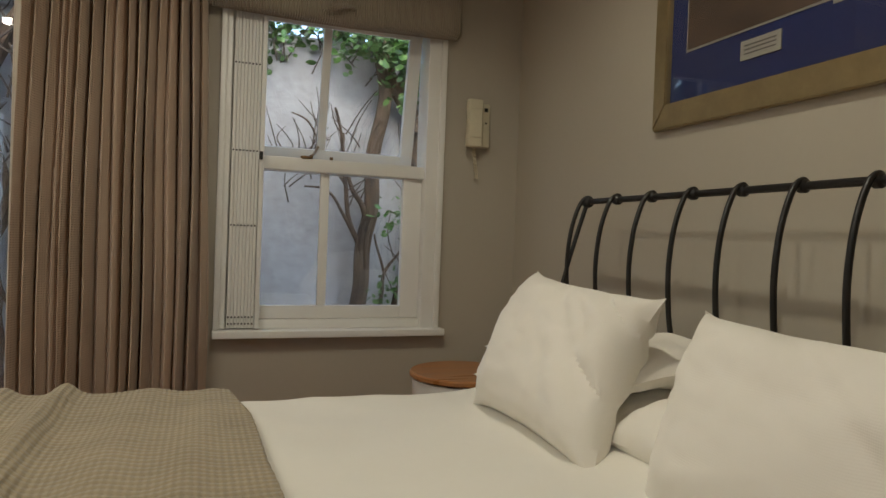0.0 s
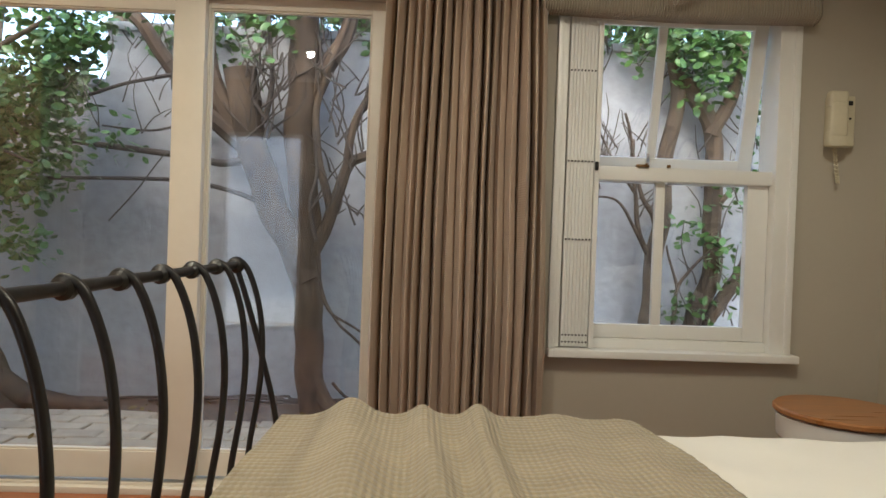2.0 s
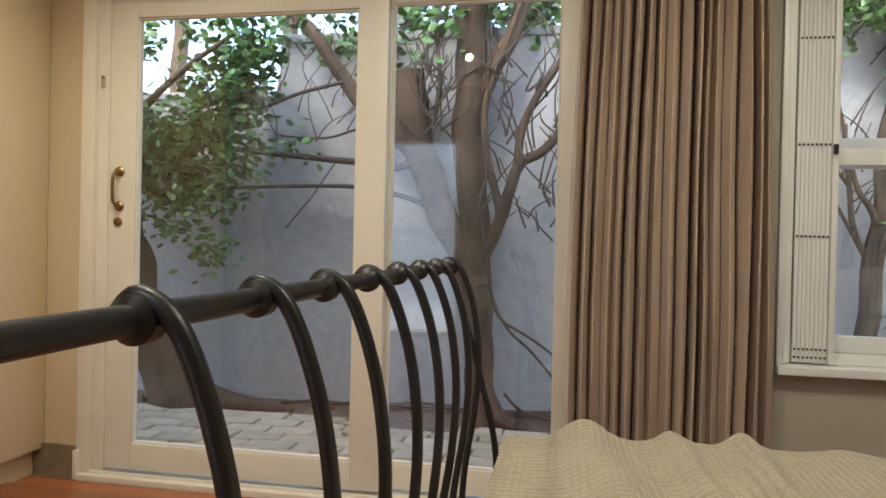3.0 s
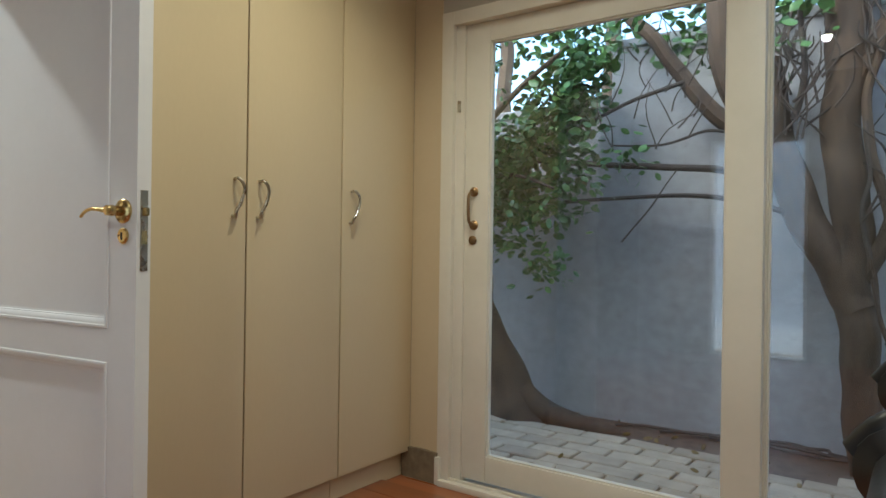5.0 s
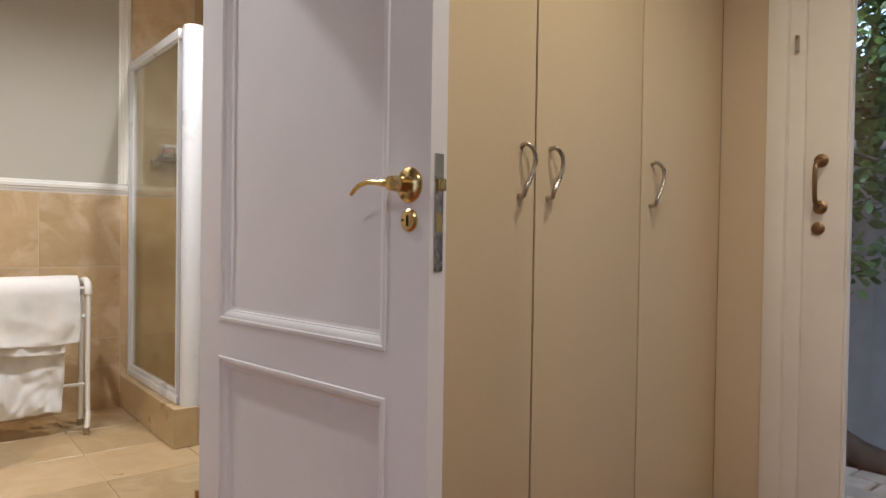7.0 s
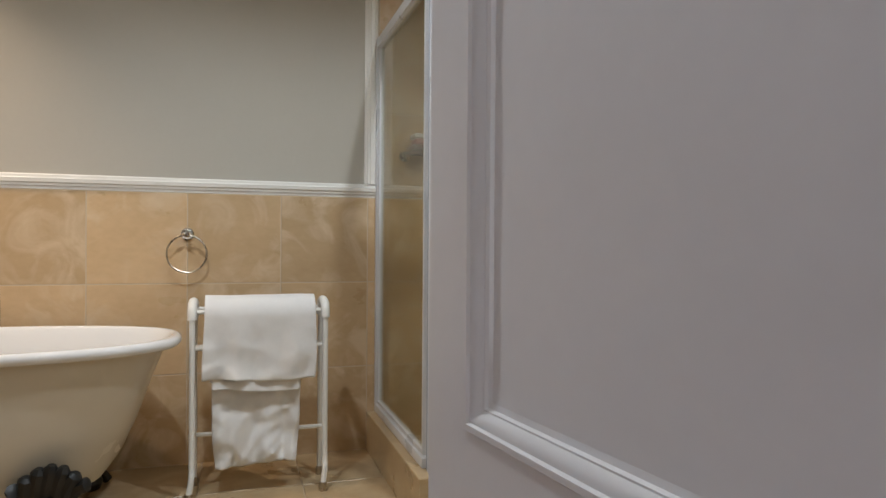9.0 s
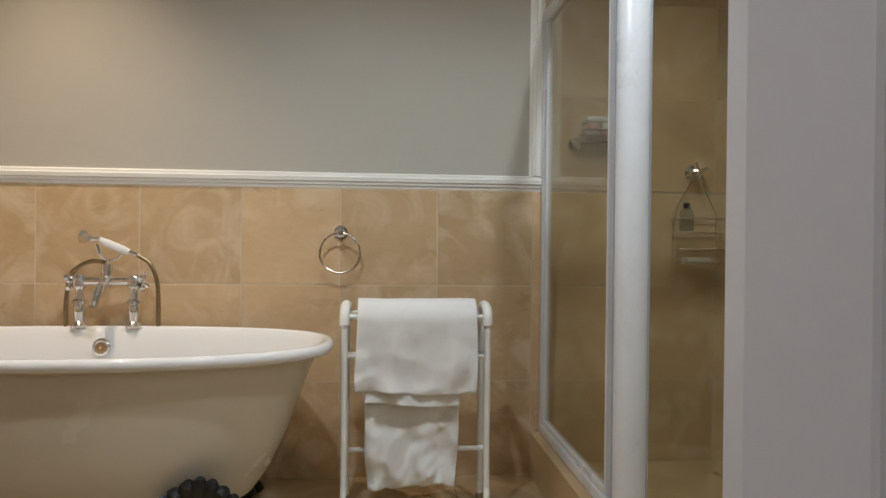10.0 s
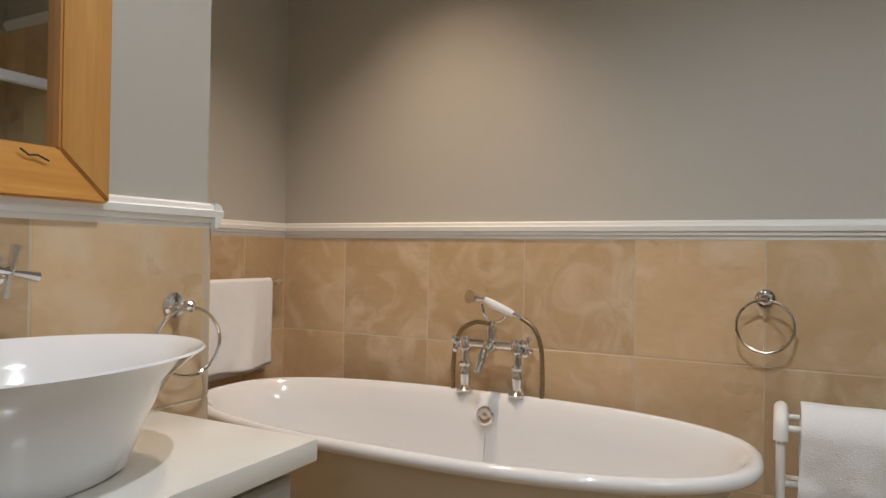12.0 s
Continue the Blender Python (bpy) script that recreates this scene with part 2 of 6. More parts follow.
M = dict(
    wall=surf("taupe_wall_paint", (0.47, 0.425, 0.345), (0.44, 0.395, 0.32), scale=1.3, rough=0.62, bump=0.12, grain=45),
    bathwall=surf("grey_wall_paint", (0.48, 0.455, 0.395), (0.455, 0.43, 0.37), scale=1.3, rough=0.6, bump=0.1, grain=45),
    ceiling=surf("white_ceiling_paint", (0.8, 0.78, 0.73), rough=0.8, bump=0.1),
    white=surf("white_gloss_paint", (0.84, 0.83, 0.79), (0.80, 0.785, 0.74), scale=5, rough=0.34, bump=0.06, grain=30),
    cream=surf("cream_frame_paint", (0.74, 0.68, 0.58), (0.68, 0.62, 0.52), scale=5, rough=0.4, bump=0.08, grain=30),
    door=surf("white_door_paint", (0.76, 0.74, 0.74), (0.71, 0.69, 0.69), scale=3, rough=0.4, bump=0.06, grain=40),
    alu=surf("white_powder_coat", (0.78, 0.79, 0.82), rough=0.3, bump=0.02),
    wardrobe=surf("cream_wardrobe_laminate", (0.64, 0.515, 0.325), (0.60, 0.48, 0.30), scale=2, rough=0.42, bump=0.04, grain=90, stretch=(1, 1, 0.3)),
    **{"return": surf("warm_cream_facing", (0.58, 0.46, 0.30), (0.54, 0.42, 0.27), scale=2, rough=0.5, bump=0.08, grain=40)},
    seal=surf("post_groove_grey", (0.42, 0.45, 0.52), rough=0.6, bump=0.02),
    pink=surf("pink_wrapper", (0.55, 0.22, 0.24), (0.62, 0.45, 0.42), scale=30, rough=0.4, bump=0.0),
    iron=surf("black_wrought_iron", (0.008, 0.007, 0.007), (0.014, 0.012, 0.011), scale=30, rough=0.38, bump=0.15, grain=150),
    brass=surf("polished_brass", (0.66, 0.49, 0.22), (0.55, 0.40, 0.17), scale=20, rough=0.22, metal=1.0, bump=0.02),
    oldbrass=surf("dull_bronze", (0.30, 0.19, 0.09), (0.20, 0.12, 0.06), scale=40, rough=0.38, metal=1.0, bump=0.05),
    chrome=surf("polished_chrome", (0.82, 0.82, 0.83), (0.78, 0.78, 0.79), scale=10, rough=0.06, metal=1.0, bump=0.0),
    nickel=surf("satin_nickel", (0.50, 0.46, 0.39), (0.42, 0.38, 0.32), scale=20, rough=0.28, metal=1.0, bump=0.0),
    hose=surf("braided_hose", (0.42, 0.33, 0.20), (0.2, 0.15, 0.08), scale=200, rough=0.35, metal=1.0, bump=0.3, grain=500),
    linen=woven("white_cotton", (0.88, 0.85, 0.77), (0.85, 0.82, 0.74), 260, 260, bump=0.08, axes=(0, 1)),
    pillow=woven("white_pillow_cotton", (0.88, 0.84, 0.76), (0.85, 0.81, 0.73), 260, 260, bump=0.08, axes=(1, 2)),
    throw=woven("sage_knit", (0.43, 0.365, 0.255), (0.355, 0.30, 0.21), 75, 48, bump=0.5, axes=(0, 1), holes=0.34, broad=7),
    curtain=woven("beige_striped_curtain", (0.56, 0.435, 0.335), (0.48, 0.37, 0.285), 160, 110, bump=0.25, axes=(0, 2), holes=0.2),
    blind=woven("ribbed_blind_cloth", (0.44, 0.38, 0.30), (0.38, 0.33, 0.26), 95, 8, bump=0.9, axes=(0, 2), holes=0.35),
    towel=surf("white_terry", (0.82, 0.81, 0.80), (0.76, 0.75, 0.74), scale=26, rough=0.95, bump=0.6, grain=300, fine=0.5, sheen=0.4, spec=0.2, relief=0.005),
    floor=wood("red_brown_floor_board", (0.34, 0.12, 0.045), (0.22, 0.07, 0.028), 0, rough=0.3, ring=14),
    tablewood=wood("honey_table_wood", (0.42, 0.19, 0.07), (0.27, 0.11, 0.035), 0, rough=0.3, ring=25),
    pine=wood("yellow_pine", (0.68, 0.36, 0.09), (0.50, 0.22, 0.04), 2, rough=0.38, ring=16),
    pine_h=wood("yellow_pine_across", (0.68, 0.36, 0.09), (0.50, 0.22, 0.04), 0, rough=0.38, ring=16),
    enamel=surf("white_bath_enamel", (0.82, 0.82, 0.82), (0.80, 0.80, 0.80), scale=2, rough=0.1, bump=0.0, coat=0.5),
    tubside=surf("cream_bath_outside", (0.66, 0.60, 0.48), (0.62, 0.56, 0.45), scale=3, rough=0.25, bump=0.03, grain=20),
    black=surf("black_cast_iron", (0.012, 0.012, 0.012), rough=0.45, bump=0.2),
    plastic=surf("cream_phone_plastic", (0.66, 0.60, 0.44), rough=0.4, bump=0.02),
    counter=surf("white_counter_stone", (0.80, 0.785, 0.72), (0.76, 0.745, 0.68), scale=8, rough=0.16, bump=0.0, grain=300, fine=0.5),
    cabinet=surf("pale_grey_cabinet_paint", (0.38, 0.37, 0.325), rough=0.45, bump=0.05),
    grout=surf("pale_grout", (0.62, 0.52, 0.38), (0.56, 0.46, 0.33), scale=8, rough=0.9, bump=0.2),
    plaster=surf("painted_garden_plaster", (0.43, 0.435, 0.445), (0.29, 0.285, 0.275), scale=0.9, rough=0.9, bump=0.9, grain=13, fine=0.45, relief=0.02),
    bark=surf("grey_brown_bark", (0.13, 0.088, 0.055), (0.03, 0.02, 0.014), scale=16, rough=0.95, bump=1.0, grain=45, stretch=(1, 1, 0.35), relief=0.009),
    twig=surf("dark_twig", (0.09, 0.07, 0.055), (0.05, 0.04, 0.03), scale=20, rough=0.9, bump=0.3),
    soil=surf("leaf_littered_soil", (0.19, 0.13, 0.085), (0.07, 0.05, 0.035), scale=14, rough=1.0, bump=1.0, grain=90, fine=0.5),
    paver=surf("sandy_paver", (0.50, 0.40, 0.275), (0.36, 0.285, 0.195), scale=10, rough=0.9, bump=0.5, grain=70, vary=0.16),
    stone=surf("broken_stone_skirting", (0.24, 0.18, 0.11), (0.13, 0.09, 0.055), scale=18, rough=0.8, bump=0.8, grain=60),
    gold=surf("gilt_frame", (0.40, 0.31, 0.16), (0.30, 0.23, 0.12), scale=14, rough=0.42, metal=0.6, bump=0.15, grain=70),
    mat=surf("blue_mount_card", (0.010, 0.022, 0.115), (0.008, 0.02, 0.10), scale=3, rough=0.85, bump=0.02),
    photo=surf("brown_photograph", (0.13, 0.085, 0.06), (0.03, 0.022, 0.02), scale=5, rough=0.6, bump=0.0, stretch=(1, 0.6, 1.6)),
    card=surf("silver_caption_card", (0.42, 0.40, 0.35), rough=0.5, bump=0.0),
    ink=surf("grey_print", (0.16, 0.15, 0.14), rough=0.7, bump=0.0),
    clear=glass("window_glass", shine=1.9),
    shower=glass("bronze_shower_glass", (0.82, 0.81, 0.73), shine=1.3),
    bottle=glass("bottle_plastic", (0.75, 0.8, 0.8), 0.1),
    soap=surf("wrapped_soap", (0.42, 0.45, 0.44), (0.45, 0.2, 0.2), scale=40, rough=0.5, bump=0.0),
    leaf=surf("green_leaf", (0.12, 0.23, 0.055), (0.04, 0.10, 0.025), scale=3, rough=0.38, bump=0.0, vary=0.35, island=True),
    darkleaf=surf("far_leaf", (0.10, 0.13, 0.085), (0.05, 0.075, 0.045), scale=3, rough=0.6, bump=0.0, vary=0.35, island=True),
    litter=surf("dry_leaf", (0.30, 0.22, 0.07), (0.16, 0.10, 0.04), scale=30, rough=0.8, bump=0.0, vary=0.3, island=True),
    dark=surf("dark_slot", (0.01, 0.01, 0.01), rough=0.8, bump=0.0),
)


def travertine(name, c1, c2, c3):
    m = surf(name, c1, c2, scale=5.0, rough=0.3, bump=0.1, grain=34, vary=0.16, fine=0.35, stretch=(1, 0.8, 1.3))
    n, l = m.node_tree.nodes, m.node_tree.links
    p = n["Principled BSDF"]
    old = p.inputs["Base Color"].links[0].from_socket
    geo, info = n.new("ShaderNodeNewGeometry"), n.new("ShaderNodeObjectInfo")
    add = n.new("ShaderNodeVectorMath")
    add.operation = "MULTIPLY_ADD"
    add.inputs[1].default_value = (9, 9, 0)
    l.new(info.outputs["Random"], add.inputs[0])
    l.new(geo.outputs["Position"], add.inputs[2])
    v = n.new("ShaderNodeTexNoise")
    v.inputs["Scale"].default_value, v.inputs["Detail"].default_value, v.inputs["Distortion"].default_value = 4.5, 12, 1.6
    l.new(add.outputs[0], v.inputs["Vector"])
    r = n.new("ShaderNodeMapRange")
    r.inputs[1].default_value, r.inputs[2].default_value, r.inputs[4].default_value = 0.47, 0.68, 0.6
    l.new(v.outputs["Fac"], r.inputs[0])
    mx = n.new("ShaderNodeMix")
    mx.data_type = "RGBA"
    l.new(r.outputs[0], mx.inputs[0])
    l.new(old, mx.inputs[6])
    mx.inputs[7].default_value = (*c3, 1)
    l.new(mx.outputs[2], p.inputs["Base Color"])
    return m


M["tile"] = travertine("travertine_wall_tile", (0.62, 0.45, 0.26), (0.52, 0.365, 0.20), (0.74, 0.61, 0.43))
M["floortile"] = travertine("travertine_floor_tile", (0.50, 0.38, 0.22), (0.42, 0.30, 0.16), (0.58, 0.47, 0.30))

_mm = bpy.data.materials.new("mirror")
_mm.use_nodes = True
_mm.node_tree.nodes["Principled BSDF"].inputs["Metallic"].default_value = 1
_mm.node_tree.nodes["Principled BSDF"].inputs["Roughness"].default_value = 0.01
_mm.node_tree.nodes["Principled BSDF"].inputs["Base Color"].default_value = (0.85, 0.86, 0.86, 1)
M["mirror"] = _mm

_lm = bpy.data.materials.new("lamp_glow")
_lm.use_nodes = True
_lm.node_tree.nodes["Principled BSDF"].inputs["Emission Color"].default_value = (1, 0.8, 0.55, 1)
_lm.node_tree.nodes["Principled BSDF"].inputs["Emission Strength"].default_value = 12
M["glow"] = _lm

# emission stands in for the unseen bright space behind the far doorway
_dm = bpy.data.materials.new("doorway_glow_panel")
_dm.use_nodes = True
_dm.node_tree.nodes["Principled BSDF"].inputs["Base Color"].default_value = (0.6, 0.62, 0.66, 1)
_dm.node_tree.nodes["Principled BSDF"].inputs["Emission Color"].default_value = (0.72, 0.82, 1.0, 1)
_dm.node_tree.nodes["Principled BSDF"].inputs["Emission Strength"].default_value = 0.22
M["doorway_glow"] = _dm
# brighter emissive copy for the skirting strip; no sun reaches it
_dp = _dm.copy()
_dp.name = "glowing_skirting_strip"
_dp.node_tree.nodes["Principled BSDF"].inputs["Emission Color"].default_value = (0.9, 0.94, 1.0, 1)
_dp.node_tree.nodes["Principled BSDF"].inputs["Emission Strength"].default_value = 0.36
M["skirting_glow"] = _dp

# ---------------------------------------------------------------- the shell of the two rooms
NW, NT = 3.62, 0.24            # inner face and thickness of the outside wall
EAST, SOUTH = 0.38, -0.9       # bedroom
PX0, PX1 = -4.56, -4.45        # wall between bedroom and bathroom
BW, BS, BN = -6.82, -0.345, 3.42   # bathroom west, south and north faces
CEIL = 2.72
FB = 0.02                      # bathroom floor


def wall(name, boxes, material, label):
    bm = B()
    for b in boxes:
        box(bm, *b)
    return part(name, bm, material, None, label, smooth=False, category="wall", kind="structure")


WX0, WX1, WZ0, WZ1 = -0.98, -0.02, 0.60, 2.03      # window opening
SX0, SX1, SZ1 = -3.712, -1.58, 2.06              # sliding door opening
wall("wall_north", [(PX1, SX0, NW, NW + NT, -0.1, CEIL), (SX0, SX1, NW, NW + NT, SZ1, CEIL), (SX1, WX0, NW, NW + NT, -0.1, CEIL),
                    (WX0, WX1, NW, NW + NT, -0.1, WZ0), (WX0, WX1, NW, NW + NT, WZ1, CEIL), (WX1, EAST + 0.2, NW, NW + NT, -0.1, CEIL)], M["wall"], "taupe painted plaster bedroom wall with window and sliding door")
wall("wall_east", [(EAST, EAST + 0.2, SOUTH, NW, -0.1, CEIL)], M["wall"], "taupe painted plaster wall behind the bed")
OX0, OX1, OZ1 = -3.72, -2.86, 2.14             # doorway in the far wall, known from its reflection
wall("wall_south", [(PX0, OX0, SOUTH - 0.2, SOUTH, -0.1, CEIL), (OX0, OX1, SOUTH - 0.2, SOUTH, OZ1, CEIL), (OX1, EAST + 0.2, SOUTH - 0.2, SOUTH, -0.1, CEIL)], M["wall"], "taupe painted plaster bedroom wall")
wall("wall_between", [(PX0, PX1, SOUTH, 1.15, -0.1, CEIL), (PX0, PX1, 2.125, NW, -0.1, CEIL), (PX0, PX1, 1.15, 2.125, 2.06, CEIL)], M["wall"], "painted wall between bedroom and bathroom")
wall("wall_bath_west", [(BW - 0.2, BW, BS - 0.2, BN + 0.2, -0.1, CEIL)], M["bathwall"], "grey painted bathroom wall above stone tiles")
wall("wall_bath_south", [(BW, -5.608, BS - 0.2, BS, -0.1, CEIL)], M["bathwall"], "grey painted wall at the end of the bath")
wall("wall_bath_pier", [(-5.608, PX0, BS - 0.2, 0.45, -0.1, CEIL)], M["bathwall"], "grey painted wall pier behind the basin")
wall("wall_bath_north", [(BW, PX0, BN, BN + 0.2, -0.1, CEIL)], M["bathwall"], "grey painted bathroom wall")
part("ceiling", box(B(), BW - 0.2, EAST + 0.2, SOUTH - 0.2, NW + NT, CEIL, CEIL + 0.15), M["ceiling"], None, "plain white painted ceiling", False, "ceiling", "structure")
floor = part("floor", box(B(), PX0, EAST, SOUTH, NW + 0.02, -0.12, -0.012), M["floor"], None, "polished red-brown timber floor of the bedroom", False, "floor", "structure")
bath_floor = part("floor_bath", box(B(), BW, PX0, BS, BN, -0.12, FB - 0.006), M["grout"], None, "travertine tiled bathroom floor", False, "floor", "structure")

# ground outside
part("ground", box(B(), -60, 60, NW + NT, 120, -0.5, -0.115), M["soil"], None, "dark soil with leaf litter under trees", False, "ground", "structure")
GW = 5.55
garden_wall = part("garden_wall", box(box(box(box(B(), -9, -3.7, GW, GW + 0.22, -0.2, 2.0), -9, -3.7, GW - 0.02, GW + 0.24, 2.0, 2.05, 0.01), -3.7, 5, GW, GW + 0.22, -0.2, 2.38), -3.72, 5, GW - 0.02, GW + 0.24, 2.38, 2.44, 0.01), M["plaster"], None, "rough grey-blue plastered garden boundary wall", False, "wall", "structure")

# ---------------------------------------------------------------- bathroom tiling, dado and shower
def tiles_on_x(parent, x, y0, y1, z0, rows, start, size=0.405, gap=0.004):
    """Tiles on a wall that faces +x. start: a joint's place."""
    y = start - math.ceil((start - y0) / size) * size
    while y < y1 - 0.01:
        a, b = max(y, y0), min(y + size, y1)
        if b - a > 0.015:
            for r in range(rows):
                piece(parent, (x + 0.0015, (a + b) / 2, z0 + (r + 0.5) * 0.403), (0.012, b - a - gap, 0.403 - gap))
        y += size


def tiles_on_y(parent, y, x0, x1, z0, rows, start, sign, size=0.405, gap=0.004):
    x = start - math.ceil((start - x0) / size) * size
    while x < x1 - 0.01:
        a, b = max(x, x0), min(x + size, x1)
        if b - a > 0.015:
            for r in range(rows):
                piece(parent, ((a + b) / 2, y + sign * 0.0015, z0 + (r + 0.5) * 0.403), (b - a - gap, 0.012, 0.403 - gap))
        x += size


SHARED = {}


def piece(parent, at, size, name="tile", material=None, bevel=0.0015):
    key = (name, tuple(round(s, 3) for s in size))
    if key not in SHARED:
        bm = box(B(), -size[0] / 2, size[0] / 2, -size[1] / 2, size[1] / 2, -size[2] / 2, size[2] / 2, bevel, 1)
        me = bpy.data.meshes.new(name)
        bm.to_mesh(me)
        bm.free()
        me.materials.append(material or M["tile"])
        SHARED[key] = me
    ob = new(name, SHARED[key])
    ob.parent = parent
    ob.location = Vector(at) - (WHERE[parent] if parent in WHERE else Vector())
    return ob


def grout_sheet(name, b, label):
    return part(name, box(B(), *b), M["grout"], None, label, False, "tiling", "structure")


g1 = grout_sheet("tiling_west", (BW, BW + 0.0066, BS, BN, FB, 1.232), "honey travertine tiles on the bathroom wall")
g2 = grout_sheet("tiling_south", (BW + 0.004, -5.62, BS, BS + 0.0066, FB, 1.232), "honey travertine tiles behind the bath end")
g3 = grout_sheet("tiling_pier", (-5.608, PX0, 0.45, 0.4566, FB, 1.224), "honey travertine tiles behind the basin")
g4 = grout_sheet("tiling_shower", (BW, BW + 0.0064, 2.47, BN, 1.236, 2.455), "travertine tiles high up inside the shower")
g5 = grout_sheet("tiling_shower_north", (BW + 0.004, -5.80, BN - 0.0066, BN, FB, 2.455), "travertine tiles on the shower end wall")
tiles_on_x(g1, BW, BS, BN, FB, 3, 1.207)
tiles_on_x(g4, BW, 2.475, BN, 1.236, 3, 1.207)
tiles_on_y(g2, BS, BW + 0.01, -5.63, FB, 3, BW + 0.26, 1)
tiles_on_y(g3, 0.45, -5.608, PX0, FB, 3, -5.19, 1)
tiles_on_y(g5, BN, BW + 0.01, -5.80, FB, 6, BW + 0.3, -1)
# the side of the pier that faces the bath
g6 = grout_sheet("tiling_pier_side", (-5.6146, -5.608, BS, 0.45, FB, 1.224), "travertine tiles on the pier's side")
tiles_on_x(g6, -5.617, BS + 0.012, 0.458, FB, 3, 0.45)
# bathroom floor tiles
for i in range(6):
    for j in range(10):
        x, y = BW + 0.205 + i * 0.405, BS + 0.2 + j * 0.405
        if x < PX0 and y < BN and not (x > -5.65 and y < 0.45):
            piece(bath_floor, (x, y, FB - 0.006), (0.400, 0.400, 0.012), "floor_tile", M["floortile"])

DADO = [(0.0, 0.0), (0.008, 0.0), (0.010, 0.012), (0.016, 0.014), (0.018, 0.024), (0.024, 0.028), (0.026, 0.044), (0.020, 0.048), (0.018, 0.058), (0.009, 0.064), (0.0, 0.064)]


def moulding(bm, a, b, out, prof, up=(0, 0, 1)):
    """A moulding along a-b; profile of (out, up)."""
    a, b, out, up = Vector(a), Vector(b), Vector(out), Vector(up)
    r1 = [bm.verts.new(a + out * p + up * q) for p, q in prof]
    r2 = [bm.verts.new(b + out * p + up * q) for p, q in prof]
    n = len(prof)
    for k in range(n):
        bm.faces.new((r1[k], r1[(k + 1) % n], r2[(k + 1) % n], r2[k]))
    bm.faces.new(r1)
    bm.faces.new(r2[::-1])
    return bm


dz = 1.230
dado = thing("dado_rail", (BW, 1.0, dz), "white moulded dado rail above the tiles", "dado rail", kind="structure")
part("rail", moulding(B(), (BW, BS, dz), (BW, 2.47, dz), (1, 0, 0), DADO), M["white"], dado)
part("rail", moulding(B(), (BW, BS, dz), (-5.62, BS, dz), (0, 1, 0), DADO), M["white"], dado)
part("rail", moulding(B(), (-5.634, 0.45, dz - 0.008), (PX0, 0.45, dz - 0.008), (0, 1, 0), [(p, q * 0.9) for p, q in DADO]), M["white"], dado)
part("rail", moulding(B(), (-5.608, BS, dz - 0.008), (-5.608, 0.4745, dz - 0.008), (-1, 0, 0), [(p, q * 0.9) for p, q in DADO]), M["white"], dado)
part("rail", moulding(B(), (BW, 2.405, dz + 0.064), (BW, 2.405, 2.50), (1, 0, 0), [(p, q) for p, q in DADO], up=(0, 1, 0)), M["white"], dado, "upright trim beside the shower tiles")
part("rail", moulding(B(), (BW, 2.405, 2.455), (BW, BN, 2.455), (1, 0, 0), DADO), M["white"], dado)

# shower: step, floor, framed enclosure
SY, SXE = 2.44, -5.83
shower_step = thing("shower_step", (-6.3, SY, FB), "travertine step round the shower floor", "step", kind="structure")
part("kerb", box(box(B(), BW + 0.012, -5.84, SY - 0.02, SY + 0.09, FB, 0.205, 0.003, 1), -5.93, -5.84, SY + 0.09, BN, FB, 0.203, 0.003, 1), M["floortile"], shower_step)
part("pan", box(B(), BW + 0.012, -5.93, SY + 0.09, BN - 0.012, FB, 0.07), M["floortile"], shower_step)
part("drain", lathe(B(), [(0.045, 0), (0.045, 0.004), (0.0001, 0.005)], (-6.25, 2.95, 0.07), 20), M["chrome"], shower_step)

sh = thing("shower_enclosure", (-6.3, SY + 0.03, 0.205), "white framed shower enclosure with tinted glass", "shower")
yc = SY + 0.035
part("corner_post", lathe(B(), [(0.049, 0.205), (0.049, 1.985), (0.045, 1.995), (0.0001, 1.997)], (-5.895, yc + 0.04, 0), 28), M["alu"], sh, "rounded white aluminium corner post")
# thin darker strips stand in for the shaded grooves of the post
for a in (-120, 50):
    an = radians(a)
    part("seal", box(B(), -5.895 + 0.049 * math.cos(an) - 0.004, -5.895 + 0.049 * math.cos(an) + 0.004, yc + 0.04 + 0.049 * math.sin(an) - 0.004, yc + 0.04 + 0.049 * math.sin(an) + 0.004, 0.206, 1.984, 0.0015, 1), M["seal"], sh, "thin darker line standing in for a groove in the post")
part("wall_channel", box(B(), BW + 0.012, BW + 0.045, yc - 0.018, yc + 0.018, 0.205, 1.985, 0.004), M["alu"], sh)
part("top_rail", box(B(), BW + 0.045, -5.93, yc - 0.02, yc + 0.02, 1.94, 1.985, 0.004), M["alu"], sh)
part("bottom_rail", box(B(), BW + 0.045, -5.93, yc - 0.02, yc + 0.02, 0.207, 0.245, 0.004), M["alu"], sh)
part("inner_frame", box(box(box(box(B(), BW + 0.055, BW + 0.072, yc - 0.012, yc + 0.012, 0.25, 1.95), -5.965, -5.95, yc - 0.012, yc + 0.012, 0.25, 1.95), BW + 0.072, -5.965, yc - 0.012, yc + 0.012, 1.935, 1.95), BW + 0.072, -5.965, yc - 0.012, yc + 0.012, 0.25, 0.265), M["alu"], sh)
pn = part("pane", box(B(), BW + 0.06, -5.955, yc - 0.003, yc + 0.003, 0.255, 1.945), M["shower"], sh, "bronze-tinted glass pane", False)
pn.visible_shadow = False
part("top_rail", box(B(), -5.912, -5.877, yc + 0.09, BN - 0.012, 1.94, 1.985, 0.004), M["alu"], sh)
part("bottom_rail", box(B(), -5.912, -5.877, yc + 0.09, BN - 0.012, 0.207, 0.245, 0.004), M["alu"], sh)
